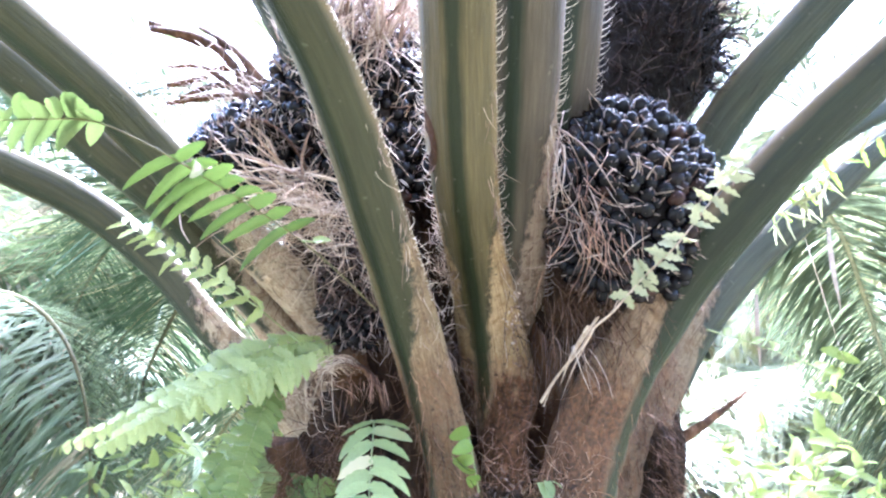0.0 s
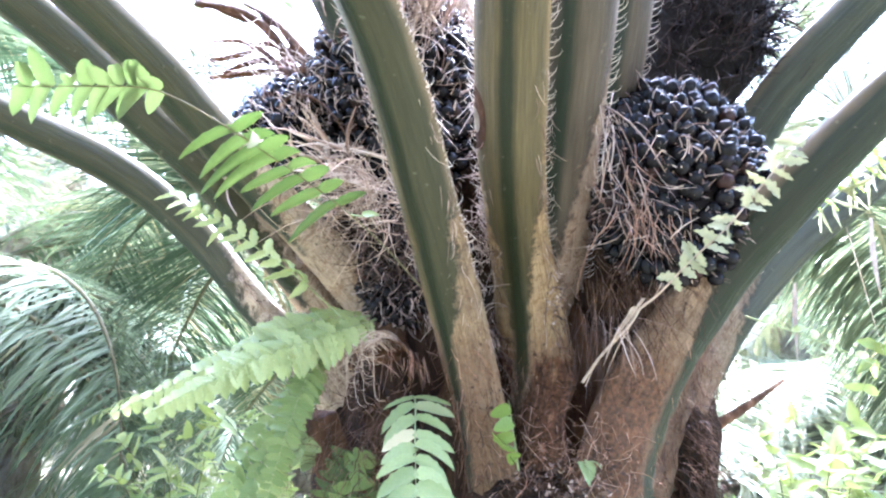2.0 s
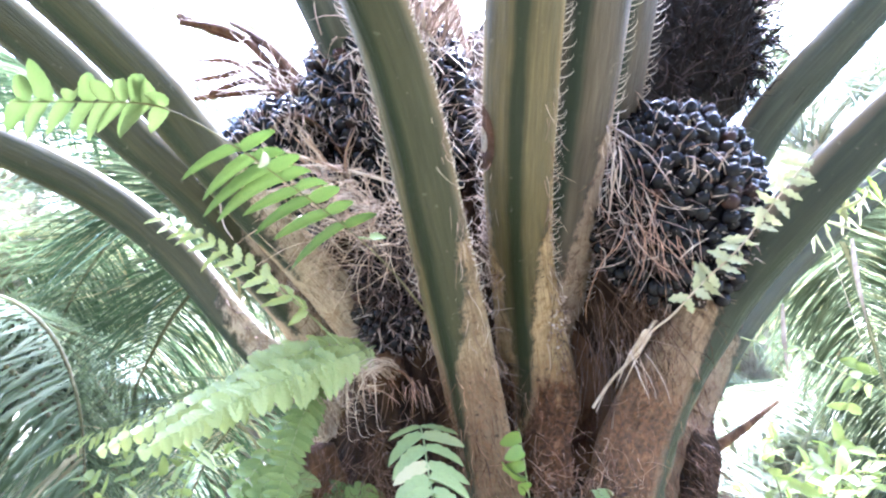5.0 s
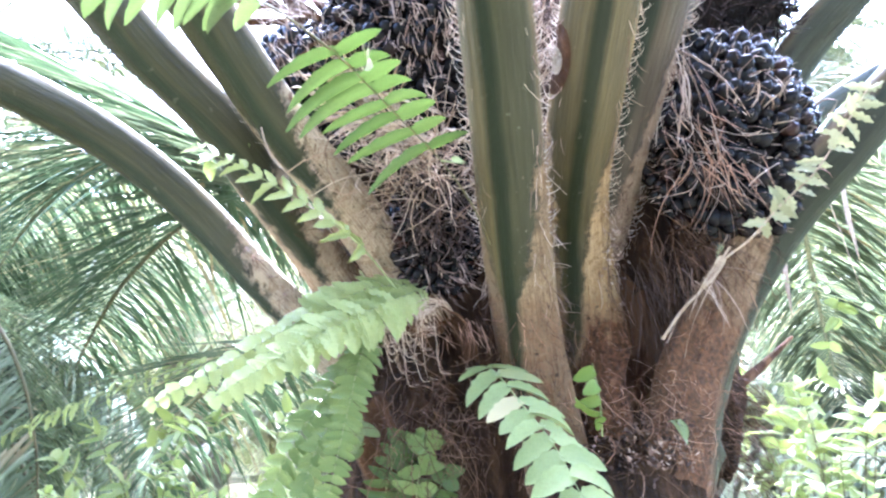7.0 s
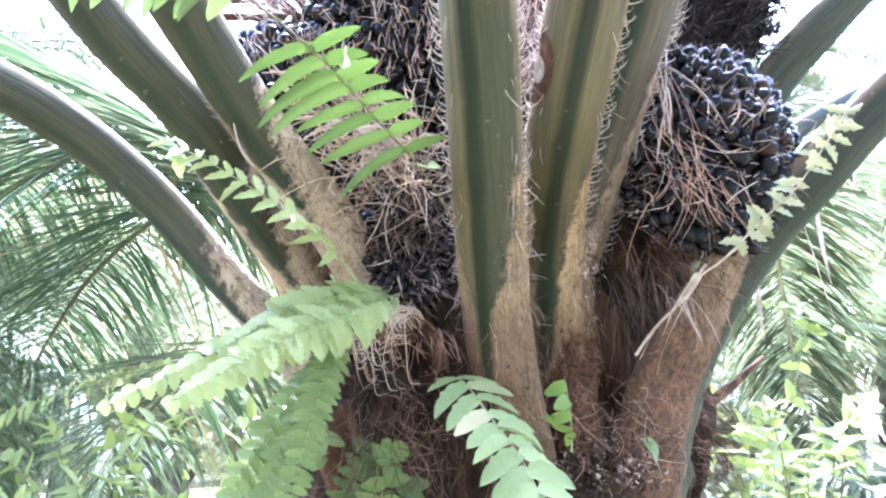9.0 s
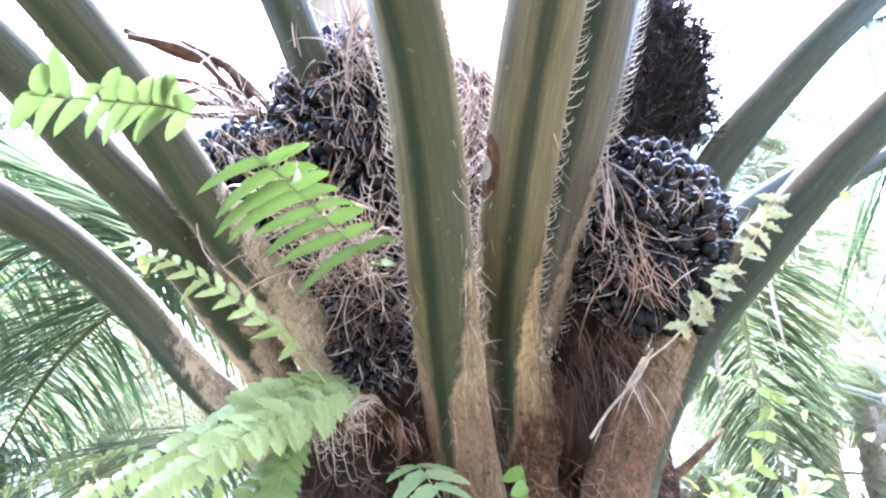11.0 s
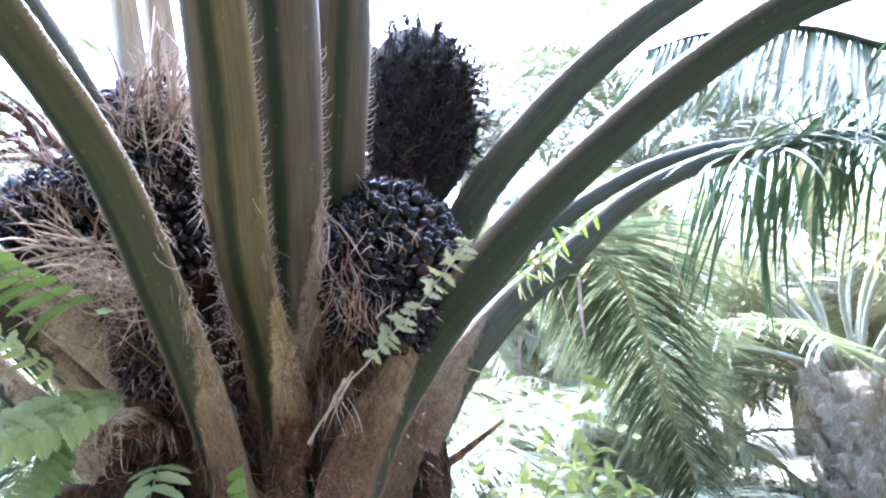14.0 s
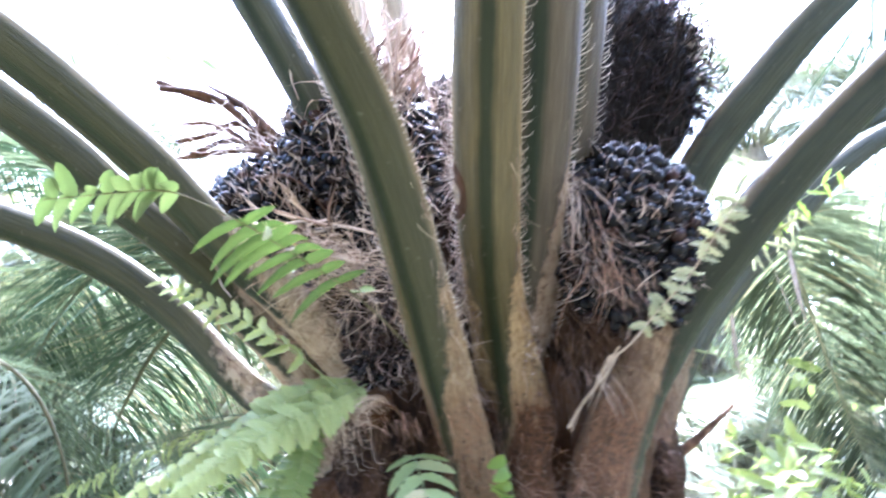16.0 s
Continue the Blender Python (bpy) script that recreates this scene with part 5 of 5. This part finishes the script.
fern("vine_shoot", "bright green climbing shoot with rounded leaves", [(0.09, 1.84, 1.27), (0.075, 1.8, 1.35), (0.06, 1.79, 1.44)], 5, 0.06, 0.036, VINE, 78, 2, 0.03, 0.4, 0.1, (0, -0.9, 0.3), sides=(1,), jitter=0.7)


# ---- the plantation behind ----
def background_frond(seed, reach, mat, wood=None, gap=0.042, width=0.036):
    """A long arching frond along +x from the origin: stalk mesh and leaflets mesh."""
    r = random.Random(seed)
    line, p, e = [], np.zeros(3), radians(r.uniform(42, 74))
    for i in range(22):
        line.append(np.array((*p, 0.07 * (1 - i / 24))))
        p = p + np.array((math.cos(e), 0.02 * r.uniform(-1, 1), math.sin(e))) * reach / 21
        e -= radians(r.uniform(4.0, 7.5))
    fr = bearings(line)
    v, f = [], []
    tube(v, f, line, [q[3] / 2 for q in line], 5)
    lv, lf = leaflets(line, fr, seed, reach * 0.22, gap, 0.85, width, 0.5, 0.25, segments=3)
    return mesh_from("frond", v, f, wood or PALESTEM), mesh_from("foliage", lv, lf, mat)


NEAR_FRONDS = [background_frond(90 + i, 3.4, PALMLEAF, STEM, 0.026, 0.027) for i in range(5)]
SHADE_FRONDS = [background_frond(490 + i, 3.4, PALMLEAF, STEM, 0.05, 0.055) for i in range(3)]
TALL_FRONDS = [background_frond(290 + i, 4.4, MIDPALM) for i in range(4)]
FAR_FRONDS = [background_frond(190 + i, 4.4, HAZEPALM) for i in range(4)]


def background_palm(place, height, count, kinds, seed, label, turn=0.0, lift=0.0, clear=None, butts=42, shaggy=0):
    r = random.Random(seed)
    top = thing("oil_palm", label, "palm tree", (*place, 0), "palms of the plantation")
    v, f, rows, k = [], [], 26, 22
    for j in range(rows):
        z, r0 = height * j / (rows - 1) - 0.05, 0.36 if j < rows - 4 else 0.36 - 0.06 * (j - rows + 4)
        for i in range(k):
            a = 2 * math.pi * (i + 0.5 * (j % 2)) / k
            q = r0 * (1 + 0.35 * noise.noise(Vector((math.cos(a) * 2.5 + seed, math.sin(a) * 2.5, z * 2.5))) + 0.2 * noise.noise(Vector((math.cos(a) * 7 + seed, math.sin(a) * 7, z * 8))))
            v.append((q * math.cos(a), q * math.sin(a), z))
    for j in range(rows - 1):
        for i in range(k):
            a, b = j * k + i, j * k + (i + 1) % k
            f.append((a, b, b + k, a + k))
    f.append(tuple((rows - 1) * k + i for i in range(k)))
    part("trunk", mesh_from("trunk", v, f, PALETRUNK), top)
    for i in range(butts):
        a, z, w = radians(i * 137.5 + seed), height * (0.1 + 0.86 * i / butts), r.uniform(0.12, 0.17)
        c, d = math.cos(a), math.sin(a)
        me, _, _ = stalk([(c * q, d * q, z + e, w * g) for q, e, g in ((0.3, -0.12, 1.1), (0.4, 0.0, 1.0), (0.46, 0.12, 0.9), (0.49, 0.22, 0.75))], PALETRUNK, seed + i, 3, 0, 1.0)
        part("stalk_butt", me, top)
    if shaggy:
        roots = []
        for _ in range(shaggy):
            a, z = r.uniform(0, 2 * math.pi), height * r.uniform(0.3, 1.0)
            q = r.uniform(0.34, 0.5)
            roots.append((np.array((q * math.cos(a), q * math.sin(a), z)), (0.6 * math.cos(a), 0.6 * math.sin(a), r.uniform(-1, 0.6))))
        strands("trunk_fibre", top, roots, PALESHAG, seed + 5, (0.06, 0.22), 0.003, 0.6, 0.4, 3, "shaggy pale fibre on the trunk")
    for i in range(count):
        a = turn + i * 137.5
        if clear is not None and abs((a - clear + 180) % 360 - 180) < 42:
            continue
        stalk_me, leaf_me = kinds[r.randrange(len(kinds))]
        m = pose(0, 0, height - 0.15 * r.random(), r.uniform(-15, 15), r.uniform(-18, 32) + lift * (i % 3 > 0), a + r.uniform(-12, 12)) @ pose(0.2, 0, 0)
        ob = part("frond", stalk_me, top, m=m)
        part("foliage", leaf_me, ob, kind="stuff")
    return top


background_palm((-4.4, 5.4), 2.0, 34, NEAR_FRONDS, 301, "dark green oil palm with dense drooping fronds")
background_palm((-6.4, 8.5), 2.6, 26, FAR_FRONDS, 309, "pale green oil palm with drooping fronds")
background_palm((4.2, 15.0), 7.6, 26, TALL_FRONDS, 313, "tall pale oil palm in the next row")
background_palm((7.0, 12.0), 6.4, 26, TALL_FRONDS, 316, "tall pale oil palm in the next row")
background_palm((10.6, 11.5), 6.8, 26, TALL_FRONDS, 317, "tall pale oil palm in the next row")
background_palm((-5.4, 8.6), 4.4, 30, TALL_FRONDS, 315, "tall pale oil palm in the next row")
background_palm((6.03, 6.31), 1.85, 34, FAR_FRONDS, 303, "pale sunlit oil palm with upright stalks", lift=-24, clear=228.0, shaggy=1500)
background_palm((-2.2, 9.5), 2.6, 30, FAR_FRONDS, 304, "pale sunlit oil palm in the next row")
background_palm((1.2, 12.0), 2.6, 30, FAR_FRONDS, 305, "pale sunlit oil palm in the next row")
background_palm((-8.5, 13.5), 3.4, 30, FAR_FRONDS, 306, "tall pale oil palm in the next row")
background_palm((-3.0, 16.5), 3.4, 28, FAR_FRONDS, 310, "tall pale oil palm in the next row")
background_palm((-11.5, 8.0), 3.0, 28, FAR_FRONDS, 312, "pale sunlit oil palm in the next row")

# Unseen palms added behind the viewpoint to block sky light from the front.
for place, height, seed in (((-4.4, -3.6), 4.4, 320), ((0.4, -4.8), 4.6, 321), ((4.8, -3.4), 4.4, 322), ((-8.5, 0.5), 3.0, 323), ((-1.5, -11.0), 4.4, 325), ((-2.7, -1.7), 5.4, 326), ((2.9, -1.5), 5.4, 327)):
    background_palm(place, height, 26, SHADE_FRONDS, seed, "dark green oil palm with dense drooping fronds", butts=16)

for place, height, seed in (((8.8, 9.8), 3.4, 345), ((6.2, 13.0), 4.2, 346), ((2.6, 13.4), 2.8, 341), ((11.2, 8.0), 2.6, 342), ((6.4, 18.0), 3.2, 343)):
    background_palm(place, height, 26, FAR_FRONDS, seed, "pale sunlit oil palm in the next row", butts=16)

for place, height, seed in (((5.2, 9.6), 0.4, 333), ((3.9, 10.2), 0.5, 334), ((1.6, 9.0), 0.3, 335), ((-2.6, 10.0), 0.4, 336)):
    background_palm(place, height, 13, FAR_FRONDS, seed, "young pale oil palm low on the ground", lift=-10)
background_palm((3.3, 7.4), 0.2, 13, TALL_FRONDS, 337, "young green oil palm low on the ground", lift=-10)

neighbour = background_palm((6.9, 2.2), 2.2, 26, NEAR_FRONDS, 324, "dark green oil palm with a frond reaching across", clear=180.0)
reaching = [(-0.3, 0.0, 2.1, 0.14), (-1.1, 0.05, 2.75, 0.09), (-2.2, 0.08, 3.06, 0.07), (-3.2, 0.07, 3.1, 0.06), (-3.88, 0.02, 3.18, 0.052), (-4.44, -0.07, 3.2, 0.045), (-4.99, -0.14, 3.09, 0.03), (-5.3, -0.18, 2.97, 0.012)]
me, line, fr = stalk(reaching, GREY_OLIVE, 87, 8, 0, 0.9, 0.9)
ob = part("frond", me, neighbour, "dark frond with long hanging leaflets")
spines(ob, line, fr, 88, 2.4, 4.6, 0.024, 0.016, (-1,))
leaflets(line, fr, 89, 1.9, 0.034, 1.1, 0.036, 0.15, 0.3, single=(ob, DARKLEAF), sweep=(1.5, 2.2), hang=2.2)


def far_woods():
    """Rows of distant palms, joined: nobody could count their fronds."""
    r = random.Random(77)
    kinds = []
    for i in range(3):
        q = random.Random(600 + i)
        line, p, e = [], np.zeros(3), radians(q.uniform(45, 70))
        for k in range(10):
            line.append(np.array((*p, 0.06)))
            p = p + np.array((math.cos(e), 0.0, math.sin(e))) * 0.5
            e -= radians(q.uniform(9, 14))
        v, f = leaflets(line, bearings(line), 700 + i, 1.0, 0.11, 0.95, 0.1, 0.6, 0.25, segments=3)
        tube(v, f, line, [0.04] * 10, 3)
        kinds.append((np.array(v), f))
    verts, faces, wood, planks = [], [], [], []
    for i in range(30):
        a, far = radians(-75 + 150 * i / 29 + r.uniform(-2, 2)), r.uniform(17, 27)
        base, h = np.array((math.sin(a) * far, math.cos(a) * far, 0.0)), r.uniform(2.0, 5.0)
        tube(wood, planks, [base + (0, 0, h * k / 3) for k in range(4)], [0.4, 0.36, 0.38, 0.3], 8)
        for k in range(22):
            v, f = kinds[r.randrange(3)]
            m = np.array(pose(0, 0, h, r.uniform(-12, 12), r.uniform(-15, 45), k * 137.5))
            start = len(verts)
            verts.extend(v @ m[:3, :3].T + m[:3, 3] + base)
            faces.extend(tuple(x + start for x in q) for q in f)
    tagged(new("far_trunks", mesh_from("far_trunks", wood, planks, PALETRUNK)), "tan hazed trunks of distant oil palms", "trunks", kind="stuff")
    return tagged(new("far_palms", mesh_from("far_palms", verts, faces, HAZEPALM)), "hazy rows of distant oil palms", "palms", kind="stuff")


far_woods()


def low_growth():
    """Knee-high grass and seedling ferns over the ground between the palms."""
    r = random.Random(78)
    verts, faces, strip_line = [], [], spline(SUNLIT_STRIP, 8)
    for _ in range(900):
        a, far = radians(r.uniform(-58, 58)), 3.6 + 17 * r.random() ** 1.3
        base = np.array((math.sin(a) * far, math.cos(a) * far, 0.0))
        if min(math.hypot(base[0] - p[0], base[1] - p[1]) for p in strip_line) < 1.9:
            continue
        for _ in range(9):
            b = r.uniform(0, 2 * math.pi)
            out = np.array((math.cos(b), math.sin(b), r.uniform(1.0, 2.6)))
            root = base + 0.12 * np.array((math.cos(b), math.sin(b), 0))
            leaflet_geometry(verts, faces, root, out, np.array((0, 0, -1.0)), r.uniform(0.45, 1.05), r.uniform(0.025, 0.05), r, 1.6, 4)
    return tagged(new("low_growth", mesh_from("low_growth", verts, faces, GRASS)), "pale knee-high grass and seedlings on the ground", "grass", kind="stuff")


low_growth()


# ---- undergrowth ----
def shrub(place, height, spread, stems, leaves, seed, label, size=0.11):
    """Low shrub: bent stems from one root, each with pairs of oval leaves."""
    r = random.Random(seed)
    top = thing("shrub", label, "shrub", (*place, 0), "undergrowth round the palm")
    meshes = [pinna_mesh("leaf", BUSH, 2, 0.04, 0.2, 0.15 * k) for k in range(3)]
    for _ in range(stems):
        a, h = r.uniform(0, 2 * math.pi), height * r.uniform(0.65, 1.05)
        d = np.array((math.cos(a), math.sin(a), 0)) * spread * r.uniform(0.3, 1)
        pts = [np.zeros(3), d * 0.25 + (0, 0, h * 0.5), d * 0.65 + (0, 0, h * 0.88), d * 1.1 + (0, 0, h)]
        line = spline(pts, 6)
        v, f = [], []
        tube(v, f, line, [0.004 * (1 - 0.8 * i / len(line)) for i in range(len(line))], 5)
        stem = part("stem", mesh_from("stem", v, f, STEM), top)
        for i in range(leaves):
            q = (0.3 + 0.7 * (i + r.random()) / leaves) * (len(line) - 1)
            j = min(int(q), len(line) - 2)
            p = line[j] + (line[j + 1] - line[j]) * (q - j)
            t = unit(line[j + 1] - line[j])
            s = unit(np.cross(t, (r.uniform(-1, 1), r.uniform(-1, 1), 0.6)))
            for side in (-1, 1):
                x = unit(side * s + 0.5 * t + 0.4 * np.array([r.uniform(-1, 1) for _ in range(3)]))
                n2 = unit(np.array((0, -0.3, 1.0)) + 0.4 * np.array([r.uniform(-1, 1) for _ in range(3)]))
                n2 = unit(n2 - x * float(n2 @ x))
                k = size * r.uniform(0.7, 1.2)
                part("leaf", meshes[r.randrange(3)], stem, m=basis(x, np.cross(n2, x), n2, p, (k, k * 0.5, k)))
    return top


shrub((0.98, 2.22), 1.38, 0.26, 9, 9, 401, "yellow-green leafy shrub beside the trunk", 0.075)
shrub((1.45, 3.0), 1.2, 0.4, 7, 8, 405, "yellow-green leafy shrub behind the trunk", 0.1)
shrub((1.75, 3.6), 1.35, 0.5, 8, 8, 402, "yellow-green leafy shrub in the undergrowth")
shrub((-0.85, 3.1), 1.3, 0.4, 9, 8, 403, "yellow-green leafy shrub beside the trunk", 0.08)
shrub((-1.3, 3.3), 1.3, 0.45, 11, 9, 404, "yellow-green leafy shrub in the undergrowth", 0.08)
fern("vine_shoot", "climbing shoot with pale heart-shaped leaves on the trunk", [(-0.35, 1.93, 1.08), (-0.345, 1.92, 1.16), (-0.33, 1.915, 1.24), (-0.313, 1.91, 1.31)], 5, 0.06, 0.044, FERNMID, 411, 2, 0.03, 0.5, 0.15, (0, -0.9, 0.35), jitter=0.8, radius=0.002)
fern("vine_shoot", "short shoot with pale rounded leaves on the trunk", [(-0.53, 1.96, 1.36), (-0.5, 1.94, 1.325), (-0.465, 1.92, 1.3)], 2, 0.065, 0.045, FERNPALE, 415, 2, 0.03, 0.4, 0.15, (0, -0.9, 0.35), jitter=0.6, radius=0.002)
fern("fern_frond", "small green fern tuft low on the trunk", [(-0.42, 2.05, 1.1), (-0.4, 1.99, 1.2), (-0.36, 1.95, 1.3)], 8, 0.065, 0.032, FERNBRIGHT, 412, 3, 0.08, 0.4, 0.3, (0, -0.9, 0.3))
fern("fern_frond", "green sword fern frond hanging beside the trunk", [(-0.45, 2.0, 1.5), (-0.56, 1.95, 1.38), (-0.66, 1.95, 1.22), (-0.72, 1.97, 1.05)], 18, 0.065, 0.03, FERNMID, 413, 4, 0.1, 0.2, 0.4, (-0.2, -0.9, 0.3))
fern("fern_frond", "pale leaflet pair on a short stem", [(0.3, 1.86, 1.28), (0.27, 1.8, 1.3), (0.22, 1.76, 1.3)], 2, 0.07, 0.03, FERNPALE, 414, 2, 0.03, 0.2, 0.2, (0, -0.7, 0.6), 0.6, sides=(1,))

fern("creeper", "thin climbing creeper with oval yellow-green leaves", [(0.86, 2.3, 1.72), (0.98, 2.28, 1.68), (1.15, 2.25, 1.61), (1.32, 2.22, 1.52), (1.5, 2.2, 1.42)], 11, 0.065, 0.034, BUSH, 421, 2, 0.05, 0.5, 0.2, (0, -0.8, 0.4), jitter=0.6, radius=0.003, sides=(1,))
fern("creeper", "thin climbing creeper with oval yellow-green leaves", [(1.32, 3.08, 1.01), (1.39, 3.05, 1.17), (1.55, 3.02, 1.34), (1.63, 2.98, 1.59), (1.65, 2.95, 1.71)], 7, 0.1, 0.05, BUSH, 422, 2, 0.05, 0.5, 0.2, (0, -0.8, 0.4), jitter=0.7, radius=0.003)


def hanging_leaflet(place, length, seed):
    """A dead leaflet hanging straight down from a stalk."""
    r = random.Random(seed)
    v, f = [], []
    leaflet_geometry(v, f, in_palm(*place), np.array((r.uniform(-0.2, 0.2), -0.1, -1.0)), np.array((0, 0, -1.0)), length, 0.02, r, 0.3)
    part("leaflet", mesh_from("leaflet", v, f, DRYSTEM), palm, "dry grey-brown hanging leaflet")


hanging_leaflet((1.36, 2.57, 2.09), 0.5, 0)
hanging_leaflet((1.17, 2.60, 1.88), 0.3, 1)
hanging_leaflet((1.61, 2.03, 2.14), 0.28, 2)
hanging_leaflet((1.48, 2.62, 2.14), 0.35, 3)
fern("vine_shoot", "small climbing shoot with rounded green leaves on the trunk", [(-0.387, 2.057, 1.113), (-0.345, 2.009, 1.210), (-0.301, 1.983, 1.297)], 5, 0.062, 0.042, FERNBRIGHT, 431, 2, 0.05, 0.4, 0.1, (0, -0.9, 0.3), jitter=0.7)
fern("vine_shoot", "small climbing shoot with rounded green leaves on the trunk", [(-0.327, 2.033, 1.076), (-0.279, 1.986, 1.159), (-0.274, 1.976, 1.205)], 4, 0.055, 0.04, FERNBRIGHT, 432, 2, 0.05, 0.4, 0.1, (0, -0.9, 0.3), jitter=0.7)
fern("vine_shoot", "pale green leafy shoot hanging beside the trunk", [(-0.526, 2.057, 1.399), (-0.496, 2.047, 1.316), (-0.466, 2.055, 1.248)], 5, 0.058, 0.04, FERNPALE, 433, 2, 0.05, 0.4, 0.1, (0, -0.9, 0.3), jitter=0.7)
fern("vine_shoot", "pale green leafy shoot hanging beside the trunk", [(-0.578, 2.118, 1.300), (-0.603, 2.118, 1.218), (-0.586, 2.132, 1.135)], 5, 0.058, 0.04, FERN, 434, 2, 0.05, 0.4, 0.1, (0, -0.9, 0.3), jitter=0.7)
fern("vine_shoot", "small yellow-green leaf pair on a frond stalk", [(-0.779, 1.942, 2.044), (-0.804, 1.955, 2.004), (-0.858, 1.974, 1.963)], 3, 0.055, 0.03, BUSH, 435, 2, 0.05, 0.4, 0.1, (0, -0.9, 0.3), jitter=0.7)
